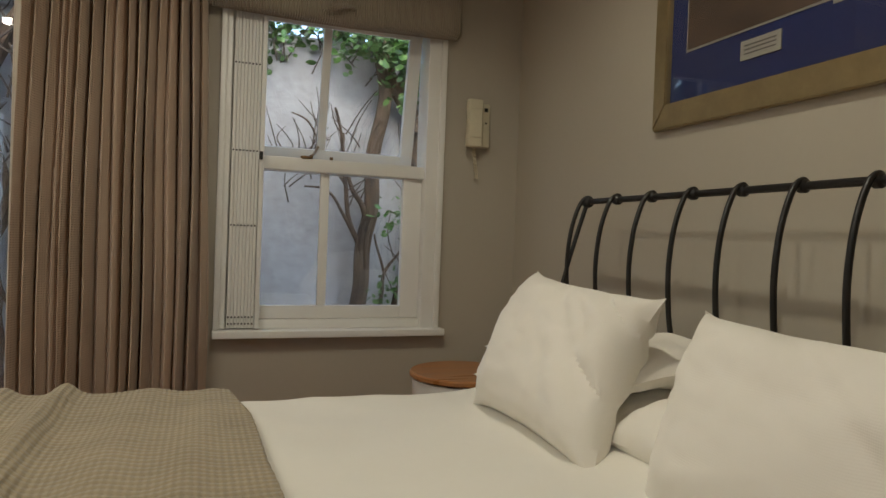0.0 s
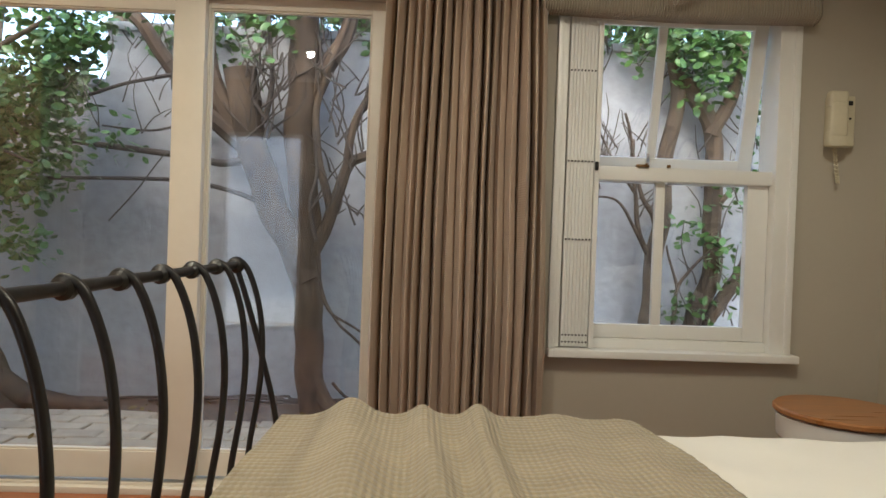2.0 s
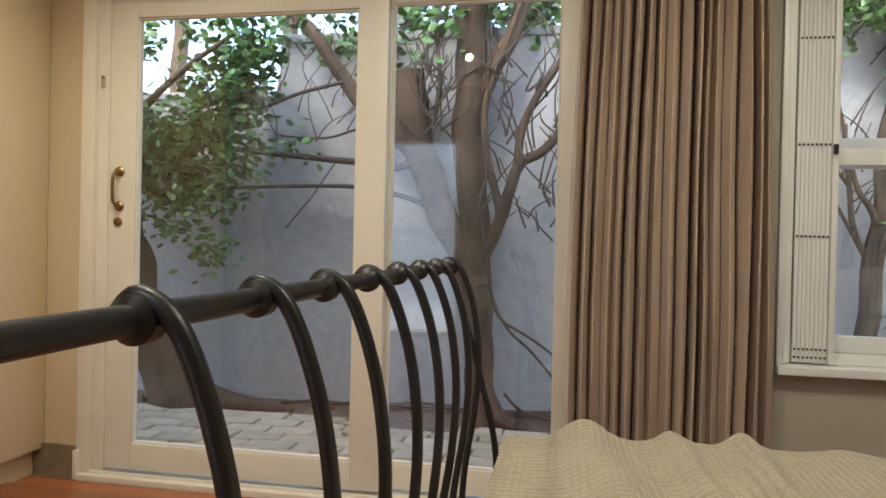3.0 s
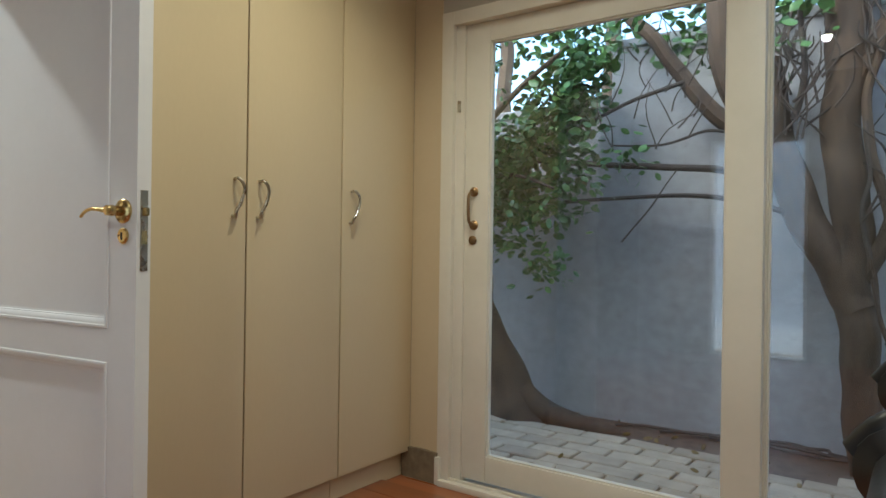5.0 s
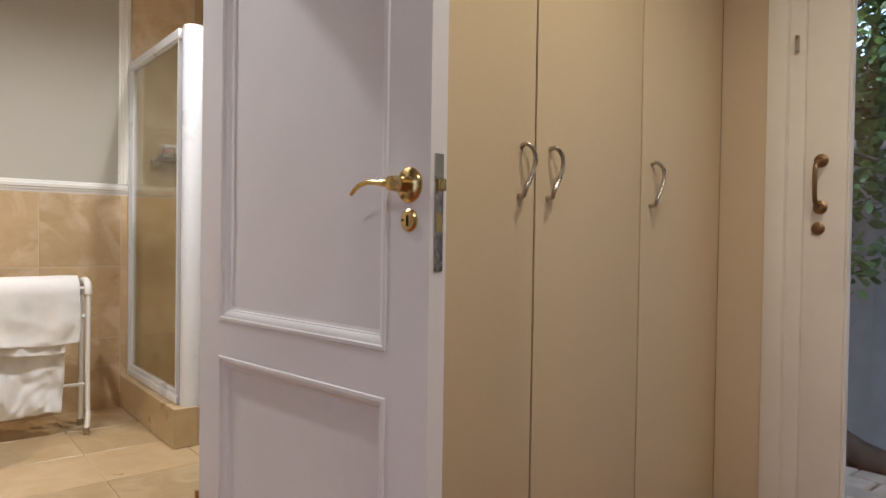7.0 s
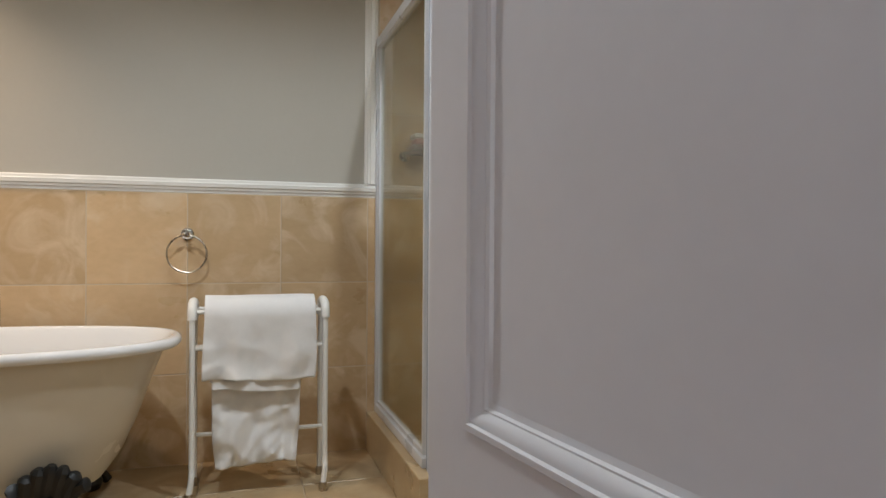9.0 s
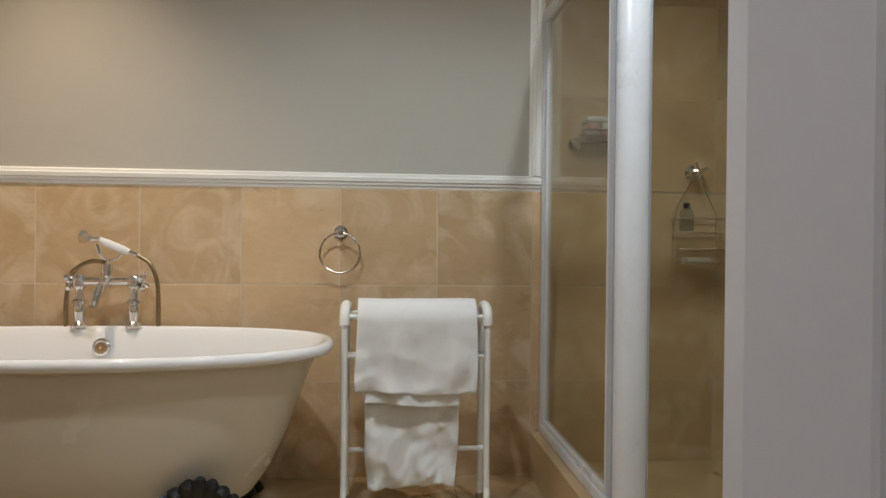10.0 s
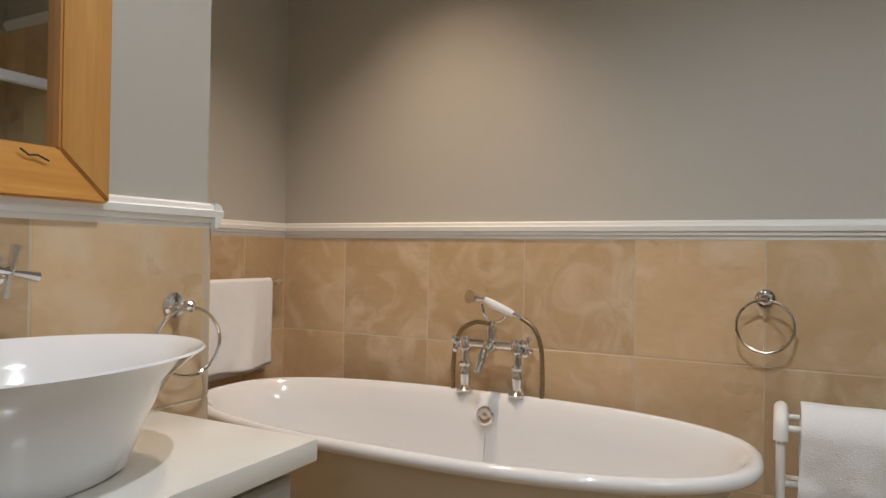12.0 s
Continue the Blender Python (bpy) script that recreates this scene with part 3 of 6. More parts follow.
part("wall_channel", box(B(), -5.912, -5.877, BN - 0.045, BN - 0.012, 0.245, 1.955, 0.004), M["alu"], sh)
pn = part("pane", box(B(), -5.898, -5.892, yc + 0.09, BN - 0.04, 0.25, 1.95), M["shower"], sh, "bronze-tinted glass pane", False)
pn.visible_shadow = False

# ---------------------------------------------------------------- bath
TX, TY, TL, TW, TZ = -6.335, 0.705, 0.92, 0.415, 0.665
tub = thing("bathtub", (TX, TY, FB), "white enamelled roll-top bath with cream outside on black claw feet", "bathtub")


def ring_pt(k, n, sx, sy, z, e=2.5):
    a = k * math.tau / n
    c, s = math.cos(a), math.sin(a)
    return Vector((TX + sx * math.copysign(abs(c) ** (2 / e), c), TY + sy * math.copysign(abs(s) ** (2 / e), s), z))


def shell(levels, n=72, close_first=False, close_last=False):
    bm = B()
    rings = [[bm.verts.new(ring_pt(k, n, sx, sy, z)) for k in range(n)] for sx, sy, z in levels]
    for a, b in zip(rings, rings[1:]):
        for k in range(n):
            bm.faces.new((a[k], a[(k + 1) % n], b[(k + 1) % n], b[k]))
    if close_first:
        bm.faces.new(rings[0])
    if close_last:
        bm.faces.new(rings[-1])
    return bm


part("outside", shell([(TW - 0.17, TL - 0.33, 0.145), (TW - 0.125, TL - 0.265, 0.165), (TW - 0.092, TL - 0.21, 0.24), (TW - 0.065, TL - 0.155, 0.36), (TW - 0.05, TL - 0.105, 0.50), (TW - 0.04, TL - 0.06, 0.62), (TW - 0.035, TL - 0.045, 0.645)], close_first=True), M["tubside"], tub, "cream painted outside")
rim = []
for k in range(13):
    a = math.pi * (-0.42 + 1.3 * k / 12)
    rim.append((TW - 0.022 + 0.022 * math.cos(a), TL - 0.022 + 0.022 * math.sin(a) * 0 + 0.022 * math.cos(a), TZ - 0.02 + 0.02 * math.sin(a)))
part("basin", shell([(TW - 0.035, TL - 0.045, 0.64)] + rim + [(TW - 0.055, TL - 0.06, 0.635), (TW - 0.065, TL - 0.085, 0.56), (TW - 0.085, TL - 0.15, 0.40), (TW - 0.11, TL - 0.22, 0.26), (TW - 0.17, TL - 0.32, 0.165), (TW - 0.30, TL - 0.6, 0.15)], close_last=True), M["enamel"], tub, "glossy white enamel rim and inside")
part("overflow", lathe(B(), [(0.032, -0.006), (0.034, 0.004), (0.026, 0.010), (0.02, 0.008), (0.0001, 0.012)], (TX - TW + 0.083, 0.716, 0.590), 24, m=Matrix.Rotation(radians(80), 3, "Y")), M["chrome"], tub)
part("chain", tube(B(), [(TX - TW + 0.09, 0.720, 0.545), (TX - TW + 0.11, 0.720, 0.40), (TX - TW + 0.15, 0.745, 0.24)], 0.0025, 6), M["chrome"], tub)
for sx in (-1, 1):
    for sy in (-1, 1):
        bm = B()
        x, y = TX + sx * 0.265, TY + sy * 0.545
        lathe(bm, [(0.0001, FB), (0.055, FB + 0.004), (0.064, FB + 0.03), (0.045, FB + 0.07), (0.038, FB + 0.11), (0.06, 0.165), (0.07, 0.20), (0.0001, 0.225)], (x, y, 0), 14)
        toes = []
        for a in range(4):
            an = math.atan2(sy * 0.3, sx) + (a - 1.5) * 0.5
            toes.append(smooth_path([(x, y, FB + 0.07), (x + 0.05 * math.cos(an), y + 0.05 * math.sin(an), FB + 0.06), (x + 0.085 * math.cos(an), y + 0.085 * math.sin(an), FB + 0.019)], 4))
        foot = part("claw_foot", bm, M["black"], tub, "black cast-iron claw foot")
        for pts in toes:
            part("toe", tube(B(), pts, 0.018, 8), M["black"], foot)
        for a in range(7):
            # leaf-like crest along the bath's side
            f = (a - 3) / 3
            part("lobe", tube(B(), smooth_path([(x, y + f * 0.03, 0.13), (x + sx * 0.045, y + f * 0.085, 0.215), (x + sx * 0.062, y + 0.02 * sy + f * 0.105, 0.305 - 0.07 * f * f)], 4), [0.02] * 4 + [0.024] * 4 + [0.012], 8), M["black"], foot)

# bath mixer on the rim
mx, mz = TX - TW + 0.035, TZ - 0.004
mixer = thing("bath_mixer", (mx, 0.714, mz), "chrome bath mixer with white-handled hand shower", "tap")
for y in (0.612, 0.818):
    part("leg", lathe(B(), [(0.032, mz), (0.032, mz + 0.008), (0.024, mz + 0.016), (0.017, mz + 0.024), (0.021, mz + 0.05), (0.022, mz + 0.075), (0.016, mz + 0.088), (0.027, mz + 0.094), (0.027, mz + 0.104), (0.016, mz + 0.112), (0.014, mz + 0.145), (0.026, mz + 0.160), (0.026, mz + 0.19), (0.018, mz + 0.205), (0.0001, mz + 0.208)], (mx, y, 0), 18), M["chrome"], mixer)
    bm = B()
    s = -1 if y < 0.7 else 1
    for a in range(4):
        an = a * math.pi / 2 + 0.5
        tube(bm, [(mx, y + s * 0.03, mz + 0.18), (mx + 0.024 * math.cos(an), y + s * 0.034, mz + 0.18 + 0.024 * math.sin(an)), (mx + 0.034 * math.cos(an), y + s * 0.036, mz + 0.18 + 0.034 * math.sin(an)), (mx + 0.042 * math.cos(an), y + s * 0.037, mz + 0.18 + 0.042 * math.sin(an))], [0.007, 0.007, 0.013, 0.006], 10)
    tube(bm, [(mx, y, mz + 0.18), (mx, y + s * 0.045, mz + 0.18)], 0.009, 10)
    part("cross_handle", bm, M["chrome"], mixer)
part("body", tube(tube(B(), [(mx, 0.618, mz + 0.18), (mx, 0.812, mz + 0.18)], 0.0175, 12), [(mx, 0.714, mz + 0.165), (mx, 0.714, mz + 0.245)], 0.021, 12), M["chrome"], mixer)
part("spout", tube(B(), smooth_path([(mx, 0.714, mz + 0.18), (mx + 0.05, 0.714, mz + 0.16), (mx + 0.085, 0.709, mz + 0.12), (mx + 0.10, 0.704, mz + 0.085)], 5), [0.018] * 10 + [0.016] * 5 + [0.022], 12), M["chrome"], mixer)
for y, r in ((0.612, 0.026), (0.715, 0.029), (0.818, 0.026)):
    part("ball", lathe(B(), [(r * math.sin(a * math.pi / 10) + 0.0001, mz + 0.18 - r * math.cos(a * math.pi / 10)) for a in range(11)], (mx, y, 0), 18), M["chrome"], mixer)
part("cradle", tube(B(), smooth_path([(mx, 0.674, mz + 0.325), (mx, 0.689, mz + 0.285), (mx, 0.719, mz + 0.262), (mx, 0.759, mz + 0.275), (mx, 0.784, mz + 0.31)], 4), 0.006, 8), M["chrome"], mixer)
part("cradle_stem", tube(B(), [(mx, 0.714, mz + 0.245), (mx, 0.718, mz + 0.265)], 0.009, 10), M["chrome"], mixer)
hs = part("hand_shower", tube(B(), [(mx + 0.01, 0.689, mz + 0.345), (mx, 0.714, mz + 0.328), (mx, 0.779, mz + 0.302), (mx, 0.799, mz + 0.294)], [0.010, 0.017, 0.0155, 0.011], 14), M["enamel"], mixer, "white ceramic hand-shower grip")
part("shower_head", tube(tube(B(), [(mx + 0.012, 0.649, mz + 0.345), (mx + 0.01, 0.692, mz + 0.345)], [0.012, 0.010], 12), [(mx + 0.03, 0.636, mz + 0.352), (mx + 0.0, 0.650, mz + 0.347)], [0.026, 0.015], 16), M["chrome"], hs)
part("collar", tube(B(), [(mx, 0.799, mz + 0.294), (mx, 0.829, mz + 0.283)], [0.011, 0.008], 12), M["chrome"], hs)
part("hose", tube(B(), smooth_path([(mx, 0.829, mz + 0.283), (mx - 0.005, 0.874, mz + 0.25), (mx - 0.01, 0.899, mz + 0.19), (mx - 0.01, 0.907, mz + 0.10), (mx - 0.01, 0.907, mz - 0.02), (mx - 0.035, 0.894, mz - 0.15)], 8), 0.0085, 10), M["hose"], mixer, "ribbed metal hose")
part("hose", tube(B(), smooth_path([(mx, 0.704, mz + 0.255), (mx - 0.005, 0.644, mz + 0.255), (mx - 0.01, 0.579, mz + 0.21), (mx - 0.01, 0.559, mz + 0.12), (mx - 0.01, 0.559, mz - 0.02), (mx - 0.03, 0.574, mz - 0.15)], 8), 0.0085, 10), M["hose"], mixer, "ribbed metal hose")


# ---------------------------------------------------------------- towel rail with towels, rings, bar
def ring_holder(name, at, out, r, label, material=None, drop=0.0, swing=0.0):
    """A wall rosette, an arm and a ring that hangs from it. out: the way off the wall."""
    at, out = Vector(at), Vector(out)
    side = Vector((0, 0, 1)).cross(out)
    t = thing(name, at, label, "towel ring")
    q = Vector((0, 0, 1)).rotation_difference(out).to_matrix()
    part("rosette", lathe(B(), [(0.028, 0), (0.028, 0.005), (0.022, 0.010), (0.022, 0.014), (0.014, 0.018), (0.0001, 0.019)], at, 24, m=q), M["chrome"], t)
    part("arm", lathe(B(), [(0.009, 0.01), (0.008, 0.035), (0.012, 0.040), (0.013, 0.055), (0.006, 0.062), (0.0001, 0.063)], at, 16, m=q), M["chrome"], t)
    c = at + out * 0.048 - Vector((0, 0, r + 0.004))
    d = (side * math.cos(swing) + out * math.sin(swing))
    part("ring", tube(B(), [c + r * (d * math.sin(a * math.tau / 40) + Vector((0, 0, 1)) * math.cos(a * math.tau / 40)) for a in range(40)], 0.0042, 8, closed=True), material or M["nickel"], t)
    return t


ring_holder("towel_ring", (BW + 0.010, 1.613, 1.045), (1, 0, 0), 0.082, "chrome towel ring hanging empty on the tiles")
ring_holder("towel_ring", (-5.505, 0.46, 1.048), (0, 1, 0), 0.074, "chrome towel ring beside the basin", M["chrome"], swing=0.25)

RX, RY0, RY1, RZ = -6.44, 1.66, 2.165, 0.77
rack = thing("towel_rail", (RX, 1.9, FB), "white freestanding towel stand with rounded tops", "towel rail")
for y in (RY0, RY1):
    part("leg", tube(B(), smooth_path([(RX + 0.11, y - 0.01, FB + 0.02), (RX + 0.095, y, 0.11), (RX + 0.08, y, 0.2), (RX + 0.08, y, 0.72)], 5), 0.0115, 12), M["white"], rack)
    part("leg", tube(B(), [(RX - 0.09, y, FB + 0.02), (RX - 0.08, y, 0.2), (RX - 0.08, y, 0.72)], 0.0115, 12), M["white"], rack)
    part("end_cap", tube(B(), smooth_path([(RX + 0.08, y, 0.71), (RX + 0.07, y, 0.752), (RX + 0.03, y, 0.772), (RX - 0.03, y, 0.772), (RX - 0.07, y, 0.752), (RX - 0.08, y, 0.71)], 4), 0.018, 12), M["white"], rack)
    part("foot", lathe(B(), [(0.015, FB), (0.017, FB + 0.02), (0.014, FB + 0.035)], (RX + 0.11, y - 0.01, 0), 12), M["nickel"], rack)
    part("foot", lathe(B(), [(0.015, FB), (0.017, FB + 0.02), (0.014, FB + 0.035)], (RX - 0.09, y, 0), 12), M["nickel"], rack)
for x, z in ((RX + 0.07, 0.74), (RX - 0.07, 0.74), (RX + 0.02, 0.60), (RX + 0.0, 0.25), (RX + 0.07, 0.60)):
    part("bar", tube(B(), [(x, RY0, z), (x, RY1, z)], 0.009, 10), M["white"], rack)


def hung(name, x, y0, y1, ztop, zf, zb, depth, seed, label, wav=0.006, slant=0.0, crumple=0.0):
    """A folded towel over a bar along y: front fall to zf, back fall to zb."""
    bm = B()
    r = depth
    lf, lb = ztop - zf, ztop - zb
    total = lf + lb + math.pi * r

    def at(u, v):
        s = u * total
        y = y0 + (y1 - y0) * v
        n = noise.noise(Vector((y * 9, s * 6, seed)))
        if s < lf:
            p = Vector((x + r, 0, zf + s))
            fall = 1 - s / lf
        elif s < lf + math.pi * r:
            a = (s - lf) / r
            p = Vector((x + r * math.cos(a), 0, ztop + r * math.sin(a)))
            fall = 0
        else:
            p = Vector((x - r, 0, ztop - (s - lf - math.pi * r)))
            fall = (s - lf - math.pi * r) / lb
        out = 0.35 * wav * math.sin(y * 11 + s * 23 + seed) * fall + wav * fall * (math.sin(y * 34 + seed) + 0.8 * math.sin(y * 61 + 2 * seed) + 1.4 * n)
        p.x += out if s < lf + 1.5 * r else -out
        p.x += 0.003 * n
        soft = 0.5 - abs(noise.noise(Vector((y * 7 + s * 4, s * 7 - y * 3, seed + 5))))
        p.x += (1 if s < lf + 1.5 * r else -1) * (0.010 * soft * (0.35 + fall) + 0.004 * noise.noise(Vector((y * 22, s * 17, seed))) * (0.4 + fall))
        ridge = 0.35 - abs(noise.noise(Vector((y * 6 + s * 4, s * 7 - y * 4, seed + 2)))) + 0.5 * (0.3 - abs(noise.noise(Vector((y * 11 - s * 9, s * 10, seed + 7)))))
        p.x += (1 if s < lf + 1.5 * r else -1) * crumple * ridge * (0.25 + fall)
        p.z += 0.004 * noise.noise(Vector((y * 8, seed, 2.0)))
        p.y = y + 0.02 * fall * noise.noise(Vector((seed, s * 3, v * 2))) + slant * fall * (v - 0.5)
        p.z += 0.008 * fall * math.sin(v * 5 + seed)
        return p

    grid(bm, 90, 64, at)
    ob = part(name, bm, M["towel"], None, label, category="towel")
    thick(ob, 0.011, 0)
    return ob


hung("towel", RX + 0.02, RY0 + 0.045, RY1 - 0.040, 0.718, 0.475, 0.50, 0.078, 1.3, "white terry towel folded over the stand's top bars", 0.006, 0.0, 0.012)
hung("hand_towel", RX + 0.058, RY0 + 0.07, RY1 - 0.10, 0.60, 0.432, 0.45, 0.026, 7.3, "white hand towel under the folded one", 0.004, 0.0, 0.012)
hung("bath_mat", RX + 0.022, RY0 + 0.065, RY1 - 0.09, 0.60, 0.135, 0.30, 0.03, 4.1, "crumpled white towel hanging low on the stand", 0.012, -0.05, 0.034)

bar = thing("towel_bar", (-6.4, BS, 1.04), "chrome towel bar on the tiles behind the bath", "towel bar")
part("rod", tube(B(), [(-6.73, BS + 0.065, 1.035), (-6.05, BS + 0.065, 1.035)], 0.008, 10), M["chrome"], bar)
for x in (-6.70, -6.08):
    part("bracket", lathe(B(), [(0.026, 0.01), (0.026, 0.016), (0.012, 0.022), (0.010, 0.05), (0.015, 0.055), (0.015, 0.075), (0.0001, 0.08)], (x, BS, 1.035), 18, m=Matrix.Rotation(radians(-90), 3, "X")), M["chrome"], bar)
bm = B()


def bar_towel(u, v):
    x = -6.645 + 0.48 * v
    s = u * 0.78
    r = 0.016
    if s < 0.36:
        p = Vector((x, BS + 0.065 + r, 0.675 + s))
    elif s < 0.36 + math.pi * r:
        a = (s - 0.36) / r
        p = Vector((x, BS + 0.065 + r * math.cos(a), 1.035 + r * math.sin(a)))
    else:
        p = Vector((x, BS + 0.065 - r, 1.035 - (s - 0.36 - math.pi * r)))
    f = max(0, 1 - s / 0.36)
    p.y += 0.012 * f * (0.6 + math.sin(x * 22) + 0.5 * noise.noise(Vector((x * 8, s * 5, 3))))
    p.y += f * (0.010 * (0.5 - abs(noise.noise(Vector((x * 9 + s * 5, s * 6, 8))))) + 0.016 * math.exp(-((v - 0.22 - 0.3 * (0.36 - s)) / 0.07) ** 2))
    p.z += f * (0.02 * math.sin(v * 2.0) + 0.05 * max(0, 0.4 - v))
    return p


grid(bm, 70, 56, bar_towel)
thick(part("towel", bm, M["towel"], None, "white towel hung over the chrome bar", category="towel"), 0.011, 0)

# ---------------------------------------------------------------- things in the shower
soap = thing("soap_dish", (BW + 0.012, 2.68, 1.44), "chrome wire soap rack on the shower wall", "soap dish")
for y in (2.60, 2.77):
    part("mount", lathe(B(), [(0.027, 0), (0.027, 0.008), (0.012, 0.014), (0.010, 0.04), (0.0001, 0.045)], (BW + 0.012, y, 1.435), 18, m=Matrix.Rotation(radians(90), 3, "Y")), M["chrome"], soap)
    part("tip", lathe(B(), [(0.0001, -0.016), (0.012, -0.010), (0.016, 0), (0.012, 0.010), (0.0001, 0.016)], (BW + 0.075, y - 0.012, 1.44), 14), M["chrome"], soap)
bm = B()
tube(bm, [(BW + 0.05, 2.58, 1.44), (BW + 0.05, 2.80, 1.44)], 0.005, 8)
for z, g in ((1.455, 0.0), (1.475, 0.006)):
    tube(bm, [(BW + 0.02 - 0, 2.61 - g, z), (BW + 0.13 + g, 2.61 - g, z), (BW + 0.13 + g, 2.76 + g, z), (BW + 0.02, 2.76 + g, z)], 0.003, 6, closed=True)
for k in range(7):
    y = 2.62 + k * 0.022
    tube(bm, [(BW + 0.02, y, 1.455), (BW + 0.13, y, 1.455)], 0.002, 6)
part("basket", bm, M["chrome"], soap)
for k, (y, z, mat, w) in enumerate(((2.618, 1.458, "soap", 0.06), (2.69, 1.458, "pink", 0.062), (2.63, 1.485, "pink", 0.05), (2.688, 1.486, "towel", 0.065))):
    part("soap_packet", box(B(), BW + 0.035 + 0.008 * (k % 2), BW + 0.115, y, y + w, z, z + 0.026, 0.006), M[mat], None, "small wrapped soap on the wire rack", category="soap", group="soaps on the rack")
part("soap_flannel", box(B(), BW + 0.03, BW + 0.12, 2.622, 2.752, 1.513, 1.535, 0.009, 3), M["towel"], None, "folded white flannel on the wrapped soaps", category="flannel")

valve = thing("shower_valve", (BW + 0.012, 3.123, 1.32), "chrome cross-head shower valve", "tap")
part("rosette", lathe(B(), [(0.034, 0), (0.034, 0.006), (0.018, 0.016), (0.013, 0.05), (0.018, 0.056), (0.0001, 0.07)], (BW + 0.012, 3.123, 1.32), 20, m=Matrix.Rotation(radians(90), 3, "Y")), M["chrome"], valve)
bm = B()
for a in range(4):
    an = a * math.pi / 2 + 0.35
    tube(bm, [(BW + 0.07, 3.123, 1.32), (BW + 0.072, 3.123 + 0.042 * math.cos(an), 1.32 + 0.042 * math.sin(an))], [0.007, 0.010], 8)
part("cross_handle", bm, M["chrome"], valve)

caddy = thing("shower_caddy", (BW + 0.06, 3.13, 0.88), "chrome wire shower caddy hung from the valve", "caddy")
bm = B()
tube(bm, smooth_path([(BW + 0.04, 3.03, 1.14), (BW + 0.045, 3.10, 1.27), (BW + 0.05, 3.123, 1.30), (BW + 0.045, 3.15, 1.27), (BW + 0.04, 3.22, 1.14)], 5), 0.003, 6)
for y in (3.03, 3.22):
    tube(bm, [(BW + 0.04, y, 1.14), (BW + 0.04, y, 0.88)], 0.003, 6)
part("hanger", bm, M["chrome"], caddy)
for z0 in (0.93, 1.06):
    bm = B()
    for z in (z0, z0 + 0.06):
        tube(bm, [(BW + 0.03, 3.02, z), (BW + 0.13, 3.02, z), (BW + 0.13, 3.23, z), (BW + 0.03, 3.23, z)], 0.003, 6, closed=True)
    for k in range(8):
        y = 3.03 + k * 0.027
        tube(bm, [(BW + 0.03, y, z0), (BW + 0.13, y, z0)], 0.002, 5)
    part("basket", bm, M["chrome"], caddy)
btl = thing("shampoo_bottle", (BW + 0.08, 3.07, 1.065), "small clear bottle with a black cap", "bottle")
part("flask", lathe(B(), [(0.0001, 1.065), (0.027, 1.066), (0.03, 1.08), (0.03, 1.14), (0.022, 1.158), (0.011, 1.165)], (BW + 0.08, 3.07, 0), 18), M["bottle"], btl)
part("cap", lathe(B(), [(0.014, 1.163), (0.014, 1.185), (0.0001, 1.187)], (BW + 0.08, 3.07, 0), 14), M["black"], btl)
part("soap_bar", box(B(), BW + 0.05, BW + 0.11, 3.06, 3.17, 0.934, 0.955, 0.008), M["enamel"], None, "white soap bar in the caddy", category="soap")

# ---------------------------------------------------------------- vanity, basin, mirror
CX, CY, CZ = -5.425, 0.922, 0.838
part("counter", box(B(), CX, PX0 - 0.002, 0.462, CY, CZ - 0.04, CZ, 0.004), M["counter"], None, "white polished counter slab under the basin", category="counter")
van = thing("vanity_cabinet", (-5.0, 0.6, FB), "pale grey painted vanity cabinet under the counter", "cabinet")
part("body", box(B(), CX + 0.026, PX0 - 0.003, 0.463, CY - 0.05, FB + 0.08, CZ - 0.041), M["cabinet"], van, smooth=False)
part("plinth", box(B(), CX + 0.09, PX0 - 0.003, 0.463, CY - 0.10, FB, FB + 0.08), M["cabinet"], van, smooth=False)
for k in range(2):
    a = CX + 0.036 + k * 0.41
    dr = part("door", box(B(), a, a + 0.39, CY - 0.05, CY - 0.03, FB + 0.1, CZ - 0.06, 0.003), M["cabinet"], van)
    part("moulding", box(B(), a + 0.05, a + 0.34, CY - 0.031, CY - 0.026, FB + 0.16, CZ - 0.12, 0.002), M["cabinet"], dr)
    part("panel", box(B(), a + 0.065, a + 0.325, CY - 0.027, CY - 0.020, FB + 0.175, CZ - 0.135, 0.003), M["cabinet"], dr)
    part("knob", lathe(B(), [(0.006, 0), (0.006, 0.012), (0.014, 0.018), (0.012, 0.026), (0.0001, 0.028)], (a + (0.36 if k == 0 else 0.03), CY - 0.03, CZ - 0.1), 14, m=Matrix.Rotation(radians(-90), 3, "X")), M["chrome"], dr)
bx, by = -5.02, 0.70
vessel = part("basin", lathe(B(), [(0.0001, CZ), (0.52, CZ), (0.57, CZ + 0.008), (0.62, CZ + 0.04), (0.70, CZ + 0.09), (0.81, CZ + 0.14), (0.95, CZ + 0.168), (1.0, CZ + 0.177), (0.985, CZ + 0.180), (0.9, CZ + 0.170), (0.77, CZ + 0.135), (0.60, CZ + 0.07), (0.4, CZ + 0.035), (0.0001, CZ + 0.03)], (bx, by, 0), 64, sx=0.29, sy=0.21), M["enamel"], None, "white oval vessel basin standing on the counter", category="basin")
part("waste", lathe(B(), [(0.03, CZ + 0.03), (0.032, CZ + 0.036), (0.022, CZ + 0.038), (0.0001, CZ + 0.037)], (bx, by, 0), 20), M["chrome"], vessel, "chrome waste")
tap = thing("wall_tap", (-5.115, 0.462, 1.12), "chrome cross-head wall tap above the basin", "tap")
